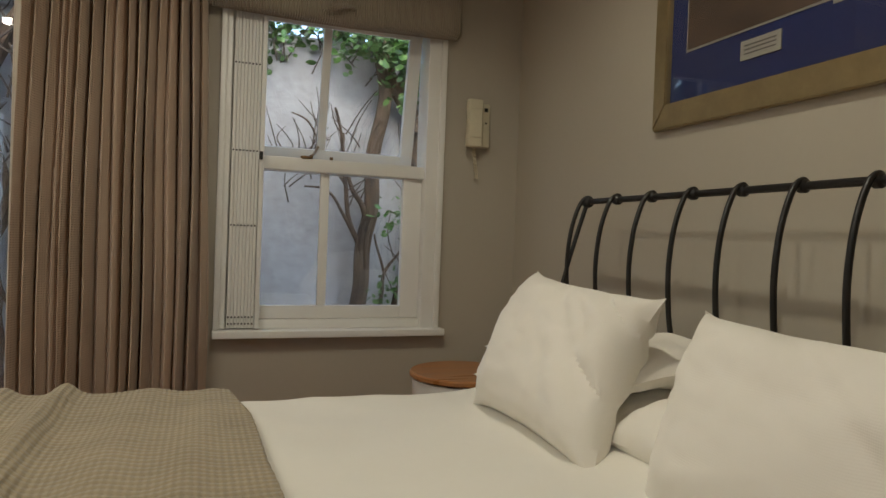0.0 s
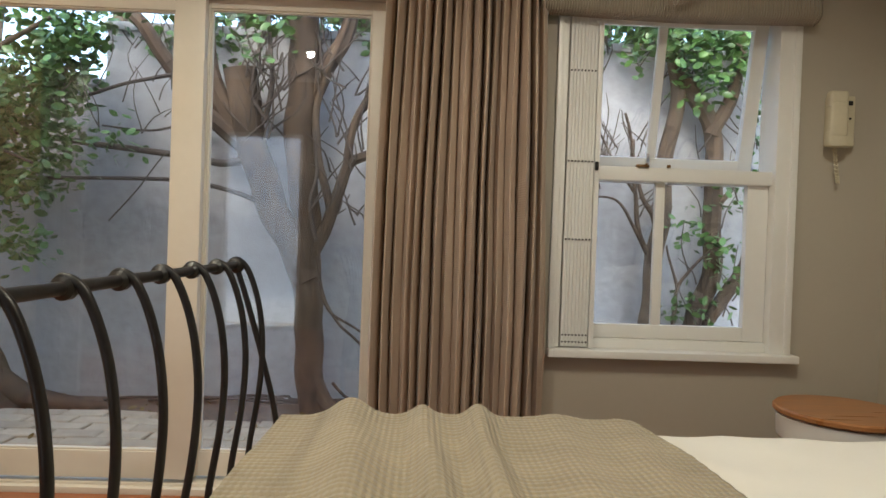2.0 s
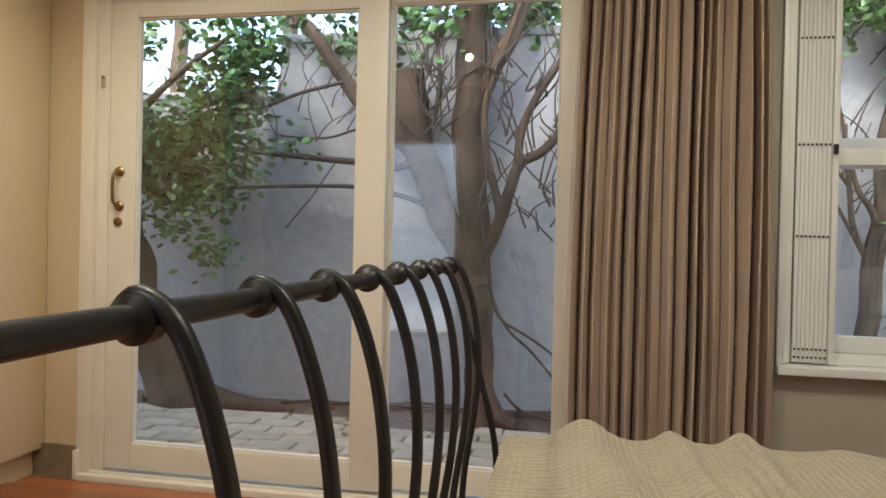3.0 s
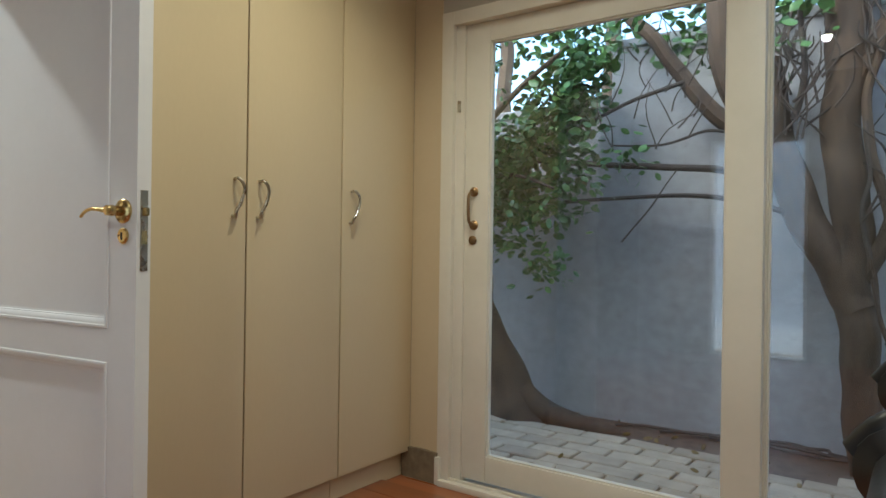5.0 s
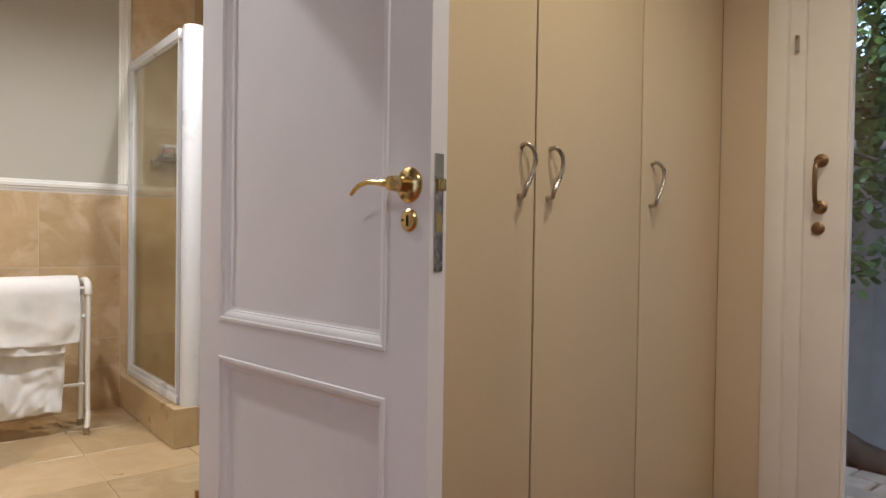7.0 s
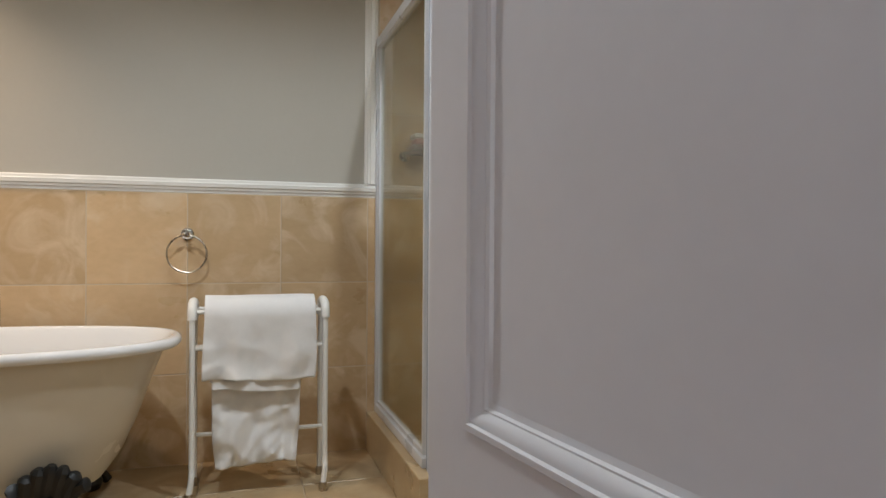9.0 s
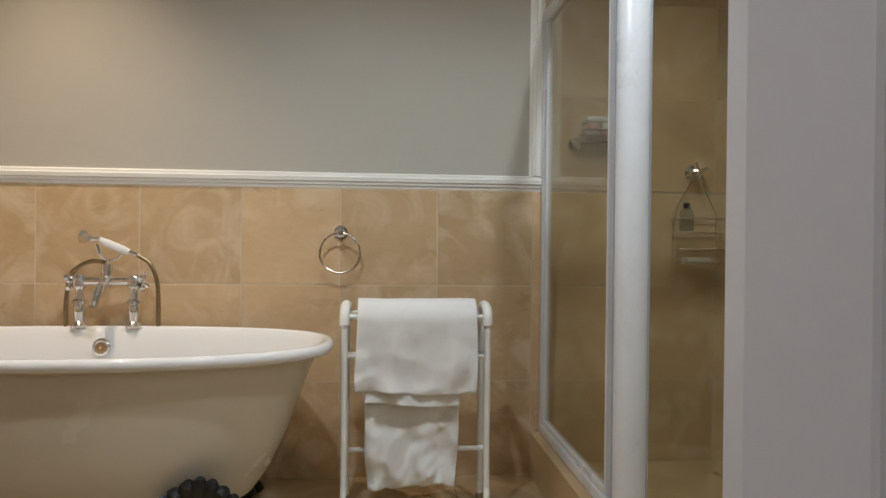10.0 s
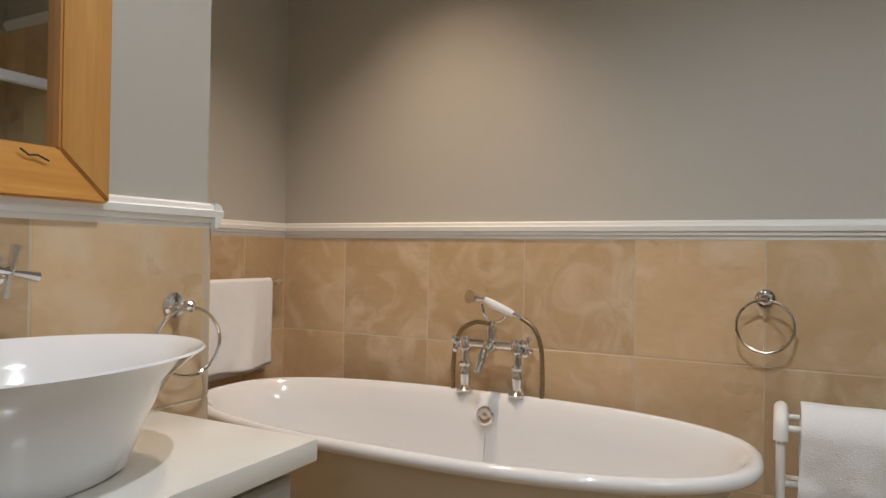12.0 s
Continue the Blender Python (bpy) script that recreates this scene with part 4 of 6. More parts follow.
part("rosette", lathe(B(), [(0.03, 0), (0.03, 0.006), (0.014, 0.014), (0.011, 0.06), (0.0001, 0.07)], (-5.115, 0.462, 1.13), 18, m=Matrix.Rotation(radians(-90), 3, "X")), M["chrome"], tap)
bm = B()
for a in range(4):
    an = a * math.pi / 2 + 0.2
    tube(bm, [(-5.115, 0.528, 1.13), (-5.115 + 0.045 * math.cos(an), 0.53, 1.13 + 0.045 * math.sin(an))], [0.006, 0.010], 8)
part("cross_handle", bm, M["chrome"], tap)

mir = thing("wall_mirror", (-5.0, 0.45, 1.27), "wall mirror in a thick cracked yellow pine frame", "mirror")
MX0, MX1, MZ0, MZ1 = -5.318, -4.68, 1.258, 2.15


def mitred(name, a, b, c, d, y0, y1, material):
    """One mitred length of frame: corners a, b outside and c, d inside, as (x, z)."""
    bm = B()
    f = [bm.verts.new((p[0], y1, p[1])) for p in (a, b)] + [bm.verts.new((p[0], y1 - 0.012, p[1])) for p in (c, d)]
    g = [bm.verts.new((p[0], y0, p[1])) for p in (a, b, c, d)]
    bm.faces.new(f)
    bm.faces.new(g[::-1])
    for k in range(4):
        bm.faces.new((f[k], g[k], g[(k + 1) % 4], f[(k + 1) % 4]))
    bmesh.ops.bevel(bm, geom=bm.edges[:], offset=0.004, segments=2, affect="EDGES")
    return part(name, bm, material, mir)


fw = 0.095
mitred("frame_side", (MX0, MZ0), (MX0, MZ1), (MX0 + fw, MZ1 - fw), (MX0 + fw, MZ0 + fw), 0.452, 0.496, M["pine"])
mitred("frame_side", (MX1, MZ1), (MX1, MZ0), (MX1 - fw, MZ0 + fw), (MX1 - fw, MZ1 - fw), 0.452, 0.496, M["pine"])
mitred("frame_rail", (MX1, MZ0), (MX0, MZ0), (MX0 + fw, MZ0 + fw), (MX1 - fw, MZ0 + fw), 0.452, 0.494, M["pine_h"])
mitred("frame_rail", (MX0, MZ1), (MX1, MZ1), (MX1 - fw, MZ1 - fw), (MX0 + fw, MZ1 - fw), 0.452, 0.494, M["pine_h"])
part("glass", box(B(), MX0 + fw - 0.01, MX1 - fw + 0.01, 0.454, 0.462, MZ0 + fw - 0.01, MZ1 - fw + 0.01), M["mirror"], mir, smooth=False)
part("crack", tube(B(), [(MX0 + fw + 0.075, 0.4915, MZ0 + fw - 0.012), (MX0 + fw + 0.06, 0.492, MZ0 + fw - 0.022), (MX0 + fw + 0.045, 0.4925, MZ0 + fw - 0.02), (MX0 + fw + 0.025, 0.493, MZ0 + fw - 0.028)], 0.0018, 5), M["dark"], mir, "dark split in the wood")

# ---------------------------------------------------------------- bathroom door, frame
HX, HY, DW, DH = -4.451, 2.052, 0.836, 2.03
ANG = 7.6
frame_d = thing("door_1", (HX, 1.6, 0), "white painted frame of the bathroom doorway", "door frame", kind="structure")
part("jamb", box(B(), PX0 - 0.01, PX1 + 0.012, 1.15, 1.18, 0, 2.06, 0.002), M["door"], frame_d)
part("jamb", box(B(), PX0 - 0.01, PX1 + 0.012, 2.10, 2.125, 0, 2.06, 0.002), M["door"], frame_d)
part("head", box(B(), PX0 - 0.01, PX1 + 0.012, 1.18, 2.10, 2.035, 2.06, 0.002), M["door"], frame_d)
part("threshold", box(B(), PX0 - 0.005, PX1 + 0.01, 1.18, 2.10, -0.012, FB + 0.004, 0.004), M["stone"], frame_d)

leaf = thing("door", (HX, HY, 0.012), "open white two-panel interior door with brass lever", "door")
Y0, Y1 = HY, HY + 0.042   # the leaf lies along +x from the hinge


def door_part(name, bm, material, parent, label="", smooth=True):
    turn_about(bm, HX, HY, ANG)
    return part(name, bm, material, parent, label, smooth)


U = lambda u: HX + u
Z1a, Z1b, Z2a, Z2b = 0.16, 0.712, 0.800, 1.92
for name, b in (("stile", (0, 0.099, 0.012, DH)), ("stile", (0.726, DW, 0.012, DH)), ("rail", (0.099, 0.726, 0.012, Z1a)), ("rail", (0.099, 0.726, Z1b, Z2a)), ("rail", (0.099, 0.726, Z2b, DH))):
    door_part(name, box(B(), U(b[0]), U(b[1]), Y0, Y1, b[2], b[3]), M["door"], leaf)
for z0, z1 in ((Z1a, Z1b), (Z2a, Z2b)):
    door_part("panel", box(B(), U(0.099), U(0.726), Y0 + 0.016, Y1 - 0.016, z0, z1), M["door"], leaf)
    bm = B()
    prof = [(0, 0.0155), (0.002, 0.0190), (0.009, 0.0195), (0.011, 0.0155), (0.014, 0.0150), (0.021, 0.0115), (0.026, 0.0060), (0.028, 0.0060), (0.030, 0.0022), (0.036, 0.0)]
    for yy, sgn in ((Y0 + 0.016, -1), (Y1 - 0.016, 1)):
        corner = [(0.099, z0), (0.726, z0), (0.726, z1), (0.099, z1)]
        loops = []
        for p, q in prof:
            loops.append([bm.verts.new((U(cu + (p if cu < 0.4 else -p)), yy + sgn * q, cz + (p if cz == z0 else -p))) for cu, cz in corner])
        for la, lb in zip(loops, loops[1:]):
            for k in range(4):
                bm.faces.new((la[k], la[(k + 1) % 4], lb[(k + 1) % 4], lb[k]))
    door_part("moulding", bm, M["door"], leaf)
q90 = Matrix.Rotation(radians(90), 3, "X")
uh, zh = 0.785, 1.111
hd = door_part("lever_handle", lathe(B(), [(0.032, 0), (0.032, 0.004), (0.028, 0.008), (0.014, 0.011), (0.013, 0.03), (0.015, 0.034), (0.013, 0.05), (0.0001, 0.052)], (U(uh), Y0, zh), 28, m=q90), M["brass"], leaf, "polished brass lever handle")
door_part("lever", tube(B(), smooth_path([(U(uh), Y0 - 0.043, zh), (U(uh - 0.03), Y0 - 0.046, zh + 0.002), (U(uh - 0.065), Y0 - 0.047, zh + 0.004), (U(uh - 0.095), Y0 - 0.045, zh - 0.003), (U(uh - 0.118), Y0 - 0.041, zh - 0.016)], 5), [0.0072] * 5 + [0.0055] * 5 + [0.0048] * 5 + [0.0044] * 5 + [0.0034], 12), M["brass"], hd)
es = door_part("escutcheon", lathe(B(), [(0.021, 0), (0.021, 0.003), (0.017, 0.006), (0.0001, 0.0065)], (U(uh), Y0, zh - 0.064), 24, m=q90), M["brass"], leaf, "brass keyhole cover")
door_part("keyhole", box(box(B(), U(uh - 0.003), U(uh + 0.003), Y0 - 0.0075, Y0 - 0.005, zh - 0.075, zh - 0.055, 0.001), U(uh - 0.014), U(uh - 0.010), Y0 - 0.0072, Y0 - 0.004, zh - 0.066, zh - 0.062), M["dark"], es)
for dz2 in (-0.022, 0.022):
    door_part("screw", lathe(B(), [(0.004, 0), (0.004, 0.0095), (0.0001, 0.010)], (U(uh + dz2 * 0.5), Y0, zh + dz2), 10, m=q90), M["oldbrass"], hd)
lk = door_part("lock_plate", box(B(), U(DW - 0.001), U(DW + 0.0025), Y0 + 0.010, Y0 + 0.032, zh - 0.155, zh + 0.055, 0.0008), M["nickel"], leaf, "steel lock plate on the door's edge")
door_part("latch", box(box(B(), U(DW), U(DW + 0.014), Y0 + 0.014, Y0 + 0.028, zh - 0.012, zh + 0.010, 0.003), U(DW + 0.002), U(DW + 0.0032), Y0 + 0.013, Y0 + 0.029, zh - 0.085, zh - 0.05), M["brass"], lk)
for z in (0.25, 1.75):
    door_part("hinge", tube(B(), [(U(-0.004), Y0 - 0.004, z), (U(-0.004), Y0 - 0.004, z + 0.09)], 0.006, 8), M["brass"], leaf)

# ---------------------------------------------------------------- built-in wardrobe
FX = -3.868
for k, (y0, y1) in enumerate(((2.238, 2.6915), (2.6985, 3.1515), (3.1585, 3.615))):
    w = thing("wardrobe", (FX - 0.3, (y0 + y1) / 2, 0), "tall cream laminate built-in wardrobe unit, closed", "wardrobe", "wardrobe units")
    part("body", box(B(), PX1 + 0.002, FX - 0.02, y0 - 0.001, y1 + 0.001, 0.10, CEIL - 0.002), M["wardrobe"], w, smooth=False)
    part("plinth", box(B(), PX1 + 0.002, FX - 0.045, y0 - 0.002, y1 + 0.002, -0.012, 0.10), M["wardrobe"], w, smooth=False)
    d = part("door", box(B(), FX - 0.018, FX, y0, y1, 0.105, CEIL - 0.06, 0.002), M["wardrobe"], w)
    hy = (2.644, 2.748, 3.210)[k]
    # a thin wavy bow handle
    part("handle", tube(B(), smooth_path([(FX, hy, 1.250), (FX + 0.020, hy, 1.252), (FX + 0.031, hy + 0.010, 1.238), (FX + 0.033, hy + 0.016, 1.212), (FX + 0.031, hy + 0.004, 1.170), (FX + 0.028, hy - 0.012, 1.140), (FX + 0.020, hy - 0.010, 1.124), (FX, hy - 0.008, 1.124)], 5), 0.0058, 10), M["nickel"], d, "thin curved satin-nickel bow handle")

# thin added facing gives this strip of wall a warmer cream colour
part("trim_return", box(B(), FX + 0.001, SX0 - 0.001, NW - 0.006, NW - 0.0005, 0.10, CEIL - 0.002, 0.001, 1), M["return"], None, "thin facing added on the wall beside the wardrobe, warmer cream than the wall", category="trim", kind="structure")
# broken stone skirting on the short wall beside the sliding door
sk = thing("baseboard", (-3.78, NW, 0), "broken dark stone skirting with a chipped edge", "skirting", kind="structure")
bm = box(B(), FX - 0.04, SX0 + 0.006, NW - 0.02, NW + 0.004, -0.012, 0.125)
bmesh.ops.subdivide_edges(bm, edges=bm.edges[:], cuts=5, use_grid_fill=True)
for v in bm.verts:
    v.co += 0.006 * Vector((0.3, 1, 0.8)) * noise.noise(v.co * 35)
part("stone", bm, M["stone"], sk)
part("filler", box(B(), SX0 - 0.002, SX0 + 0.022, NW - 0.028, NW, -0.012, 0.11, 0.004), M["cream"], sk)

# ---------------------------------------------------------------- sliding glass door
sd = thing("sliding_door", ((SX0 + SX1) / 2, NW + 0.06, 0), "cream painted two-leaf sliding glass door to the garden, closed", "door", kind="structure")
yf0, yf1 = NW - 0.012, NW + 0.12
part("jamb", box(B(), SX0, -3.65, yf0, yf1, -0.01, SZ1, 0.004), M["cream"], sd)
part("jamb_stop", box(B(), -3.652, -3.604, NW + 0.012, NW + 0.10, -0.01, SZ1 - 0.05, 0.004), M["cream"], sd)
part("jamb", box(B(), SX1 - 0.06, SX1, yf0, yf1, -0.01, SZ1, 0.004), M["cream"], sd)
part("head", box(B(), -3.65, SX1 - 0.06, yf0, yf1, SZ1 - 0.06, SZ1, 0.004), M["cream"], sd)
part("track", box(box(B(), SX0 + 0.02, SX1, NW - 0.035, NW + 0.12, -0.013, 0.014, 0.003), SX0 + 0.02, SX1, NW - 0.006, NW + 0.004, 0.013, 0.026, 0.002), M["cream"], sd, "worn cream sill track")


def sash(x0, x1, gx0, gx1, y, gz0, gz1, name):
    s = part(name, box(B(), x0, gx0, y - 0.02, y + 0.02, 0.03, SZ1 - 0.062, 0.003), M["cream"], sd)
    part("stile", box(B(), gx1, x1, y - 0.02, y + 0.02, 0.03, SZ1 - 0.062, 0.003), M["cream"], s)
    part("bottom_rail", box(B(), gx0, gx1, y - 0.019, y + 0.019, 0.03, gz0, 0.003), M["cream"], s)
    part("top_rail", box(B(), gx0, gx1, y - 0.019, y + 0.019, gz1, SZ1 - 0.062, 0.003), M["cream"], s)
    bm = B()
    for a in ((gx0, gx0 + 0.008, gz0, gz1), (gx1 - 0.008, gx1, gz0, gz1), (gx0, gx1, gz0, gz0 + 0.008), (gx0, gx1, gz1 - 0.008, gz1)):
        box(bm, a[0], a[1], y - 0.012, y + 0.012, a[2], a[3], 0.002, 1)
    part("glazing_bead", bm, M["cream"], s)
    g = part("pane", box(B(), gx0 - 0.004, gx1 + 0.004, y - 0.0025, y + 0.0025, gz0 - 0.004, gz1 + 0.004), M["clear"], s, "clear glass", False)
    g.visible_shadow = False
    return s


s1 = sash(-3.604, -2.412, -3.485, -2.531, NW + 0.045, 0.140, 1.913, "sliding_leaf")
s2 = sash(-2.52, SX1 - 0.06, -2.406, -1.75, NW + 0.092, 0.130, 1.945, "fixed_leaf")
bm = tube(B(), smooth_path([(-3.556, NW + 0.025, 1.272), (-3.556, NW - 0.012, 1.26), (-3.556, NW - 0.02, 1.225), (-3.556, NW - 0.02, 1.175), (-3.556, NW - 0.012, 1.14), (-3.556, NW + 0.025, 1.128)], 5), 0.007, 10)
hd = part("pull_handle", bm, M["oldbrass"], s1, "dull bronze pull handle")
for z in (1.272, 1.128):
    part("boss", lathe(B(), [(0.021, 0), (0.021, 0.004), (0.014, 0.010), (0.012, 0.02), (0.0001, 0.022)], (-3.556, NW + 0.025, z), 18, m=q90), M["oldbrass"], hd)
part("lock", lathe(B(), [(0.019, 0), (0.019, 0.006), (0.012, 0.010), (0.0001, 0.011)], (-3.56, NW + 0.025, 1.063), 18, m=q90), M["oldbrass"], s1)
part("hook", box(B(), -3.634, -3.622, NW + 0.0, NW + 0.014, 1.62, 1.67, 0.003), M["nickel"], sd)

# ---------------------------------------------------------------- far doorway, known only as a reflection; glass door and glowing backdrop added
gd = thing("door_2", ((OX0 + OX1) / 2, SOUTH - 0.1, 0), "white framed full-glass door, assumed in the mirrored doorway", "door", kind="structure")
part("jamb", box(B(), OX0, OX0 + 0.03, SOUTH - 0.15, SOUTH + 0.01, 0, OZ1, 0.003), M["white"], gd)
part("jamb", box(B(), OX1 - 0.03, OX1, SOUTH - 0.15, SOUTH + 0.01, 0, OZ1, 0.003), M["white"], gd)
part("head", box(B(), OX0 + 0.03, OX1 - 0.03, SOUTH - 0.15, SOUTH + 0.01, OZ1 - 0.03, OZ1, 0.003), M["white"], gd)
part("threshold", box(B(), OX0 + 0.03, OX1 - 0.03, SOUTH - 0.15, SOUTH + 0.01, -0.012, 0.02, 0.003), M["white"], gd)
gp2 = part("pane", box(B(), OX0 + 0.032, OX1 - 0.032, SOUTH - 0.094, SOUTH - 0.088, 0.02, OZ1 - 0.032), M["clear"], gd, "clear glass", False)
gp2.visible_shadow = False
# added glowing panel, so the sliding glass reflects a bright rectangle
part("backdrop", box(B(), OX0 - 1.5, OX1 + 1.5, SOUTH - 1.3, SOUTH - 1.25, -0.1, 3.2), M["doorway_glow"], None, "self-glowing pale blue panel, added to mirror as the bright doorway", False, "backdrop", "structure")

# added strips with stronger glow for the pale bar at the reflection's foot
part("backdrop_plinth", box(box(B(), OX0 - 1.5, OX1 + 1.5, SOUTH - 1.25, SOUTH - 1.20, -0.1, 0.13), OX0 - 1.5, OX1 + 1.5, SOUTH - 1.25, SOUTH - 1.18, 0.135, 0.18), M["skirting_glow"], None, "self-glowing strips standing in for the bright skirting in the reflection", False, "backdrop", "structure")

# ---------------------------------------------------------------- sash window with folded security gate
wn = thing("window_1", (-0.45, NW, WZ0), "white painted timber window with open top sash", "window", kind="structure")
part("casing", box(B(), -0.032, -0.004, NW - 0.02, NW + 0.0, WZ0 + 0.015, WZ1, 0.004), M["white"], wn)
part("casing", box(B(), -0.998, -0.975, NW - 0.02, NW + 0.0, WZ0 + 0.015, WZ1, 0.004), M["white"], wn)
part("frame", box(B(), -0.091, -0.021, NW - 0.012, NW + 0.13, WZ0 + 0.01, WZ1, 0.004), M["white"], wn)
part("frame", box(B(), -0.979, -0.86, NW + 0.03, NW + 0.13, WZ0 + 0.01, WZ1, 0.004), M["white"], wn)
part("frame", box(B(), -0.86, -0.091, NW + 0.0, NW + 0.13, 1.985, WZ1, 0.004), M["white"], wn)
part("sill", box(B(), -1.0, 0.016, NW - 0.055, NW + 0.14, WZ0 - 0.018, WZ0 + 0.014, 0.006, 3), M["white"], wn, "white painted window sill")
part("sill_step", box(B(), -0.86, -0.091, NW + 0.015, NW + 0.13, WZ0 + 0.014, 0.655, 0.004), M["white"], wn)
ys = NW + 0.05


def casement(name, x0, x1, z0, z1, bars, y, rails, tilt=0.0):
    gx0, gx1, gz0, gz1 = x0 + rails[0], x1 - rails[1], z0 + rails[2], z1 - rails[3]
    pieces = [("stile", (x0, gx0, z0, z1)), ("stile", (gx1, x1, z0, z1)), ("rail", (gx0, gx1, z0, gz0)), ("rail", (gx0, gx1, gz1, z1)), ("glazing_bar", (bars[0], bars[1], gz0, gz1))]
    rot = Matrix.Rotation(radians(tilt), 3, "X")
    first = None
    for nm, (a, b, c, d) in pieces:
        w = 0.018 if nm != "glazing_bar" else 0.012
        bm = box(B(), a, b, y - w, y + w, c, d, 0.003)
        bmesh.ops.rotate(bm, cent=(0, y, z1), matrix=rot, verts=bm.verts[:])
        ob = part(nm if first else name, bm, M["white"], first or wn)
        first = first or ob
    for a, b in ((gx0, bars[0]), (bars[1], gx1)):
        bm = box(B(), a - 0.003, b + 0.003, y - 0.002, y + 0.002, gz0 - 0.003, gz1 + 0.003)
        bmesh.ops.rotate(bm, cent=(0, y, z1), matrix=rot, verts=bm.verts[:])
        g = part("pane", bm, M["clear"], first, "clear glass", False)
        g.visible_shadow = False
    return first


casement("lower_sash", -0.86, -0.093, 0.657, 1.33, (-0.562, -0.523), ys, (0.048, 0.088, 0.056, 0.03))
part("transom", box(B(), -0.86, -0.091, NW + 0.01, NW + 0.13, 1.302, 1.358, 0.004), M["white"], wn)
casement("upper_sash", -0.86, -0.105, 1.361, 1.98, (-0.562, -0.525), NW + 0.07, (0.048, 0.058, 0.048, 0.03), 11.0)
st = part("stay", tube(B(), [(-0.56, NW + 0.16, 1.43), (-0.60, NW + 0.03, 1.378), (-0.615, NW + 0.01, 1.368)], 0.006, 8), M["oldbrass"], wn, "dull bronze casement stay")
part("stay_plate", box(box(B(), -0.655, -0.605, NW + 0.0, NW + 0.025, 1.358, 1.368, 0.002), -0.53, -0.517, NW + 0.0, NW + 0.015, 1.358, 1.370, 0.002), M["oldbrass"], st)

gate = thing("security_gate", (-0.83, NW - 0.01, WZ0 + 0.02), "white folding security gate pushed to one side", "gate")
yg = NW + 0.005
for k in range(8):
    x = -0.944 + k * 0.0138
    part("slat", box(B(), x, x + 0.0125, yg - 0.012, yg + 0.012, 0.622, 2.0, 0.002, 1), M["white"], gate)
part("post", box(B(), -0.978, -0.952, yg - 0.014, yg + 0.02, 0.618, 2.01, 0.003), M["white"], gate)
part("post", box(B(), -0.832, -0.812, yg - 0.016, yg + 0.02, 0.618, 2.01, 0.003), M["white"], gate)
for z in (0.640, 0.668, 1.055, 1.37, 1.735):
    for k in range(8):
        x = -0.938 + k * 0.0138
        part("rivet", tube(B(), [(x, yg - 0.010, z), (x, yg - 0.016, z)], 0.004, 6), M["iron"], gate)
part("lock", box(B(), -0.832, -0.818, yg - 0.03, yg - 0.015, 1.335, 1.37, 0.004), M["iron"], gate)

# roman blind pulled up, over the window
bm = B()
bw0, bw1 = -1.085, 0.03
prof = [(3.56, 2.42), (3.535, 2.30), (3.53, 2.16), (3.535, 2.06), (3.53, 1.985), (3.545, 1.955), (3.575, 1.95), (3.59, 1.99), (3.59, 2.42)]
pp = smooth_path([(0, y, z) for y, z in prof], 4)
grid(bm, 60, len(pp) - 1, lambda u, v: Vector((bw0 + (bw1 - bw0) * u, pp[round(v * (len(pp) - 1))].y - 0.012 * math.sin(u * 9) * max(0, 2.2 - pp[round(v * (len(pp) - 1))].z), pp[round(v * (len(pp) - 1))].z - 0.03 * math.sin(math.pi * u) * max(0, 2.3 - pp[round(v * (len(pp) - 1))].z))))
bl = thing("roman_blind", ((bw0 + bw1) / 2, 3.56, 1.95), "ribbed taupe roman blind drawn up above the window", "blind")
thick(part("cloth", bm, M["blind"], bl), 0.006)
part("headrail", box(B(), bw0 + 0.01, bw1 - 0.01, 3.56, NW, 2.38, 2.45, 0.004), M["cream"], bl)
part("knot", tube(B(), smooth_path([(-0.60, 3.515, 1.97), (-0.55, 3.50, 1.985), (-0.50, 3.508, 2.0), (-0.46, 3.52, 2.0)], 4), [0.006] * 4 + [0.012] * 5 + [0.006] * 4, 8), M["blind"], bl)

# ---------------------------------------------------------------- curtain
cu = thing("curtain", (-1.37, 3.52, 0), "long beige striped curtain bunched in deep pleats", "curtain")
cx0, cx1 = -1.715, -1.03
NP = 17


def pleat(u, v):
    z = 0.02 + 2.45 * v
    ph = u * NP * math.tau
    drift = 0.35 * math.sin(u * 17 + 1.7) + 0.5 * noise.noise(Vector((u * 6, z * 0.7, 2)))
    amp = 0.050 * (0.75 + 0.35 * math.sin(u * 23 + 0.5)) * (0.8 + 0.2 * v)
    w = 1.0 - 0.06 * v + 0.03 * math.sin(z * 2)
    x = (cx0 + cx1) / 2 + (u - 0.5) * (cx1 - cx0) * w + 0.007 * math.sin(ph + drift * 2 + 0.6) - 0.01 * noise.noise(Vector((u * 9, z * 1.2, 8)))
    s = abs(math.sin((ph + drift * 2) / 2)) ** 0.66
    y = 3.58 - 2.5 * amp * s + 0.012 * noise.noise(Vector((u * 14, z * 1.5, 5)))
    return Vector((x, y, z))


cloth = part("cloth", grid(B(), NP * 20, 40, pleat), M["curtain"], cu)
thick(cloth, 0.003)
part("rod", tube(B(), [(-4.0 + 0.15, 3.52, 2.5), (-0.9, 3.52, 2.5)], 0.012, 10), M["cream"], cu)

# ---------------------------------------------------------------- door phone
ph = thing("door_phone", (0.15, NW, 1.455), "cream plastic door-entry phone on the wall", "phone")
part("base", box(B(), 0.105, 0.212, NW - 0.04, NW, 1.465, 1.672, 0.010, 3), M["plastic"], ph)
bm = box(B(), 0.090, 0.158, NW - 0.055, NW - 0.039, 1.49, 1.65, 0.006, 2)
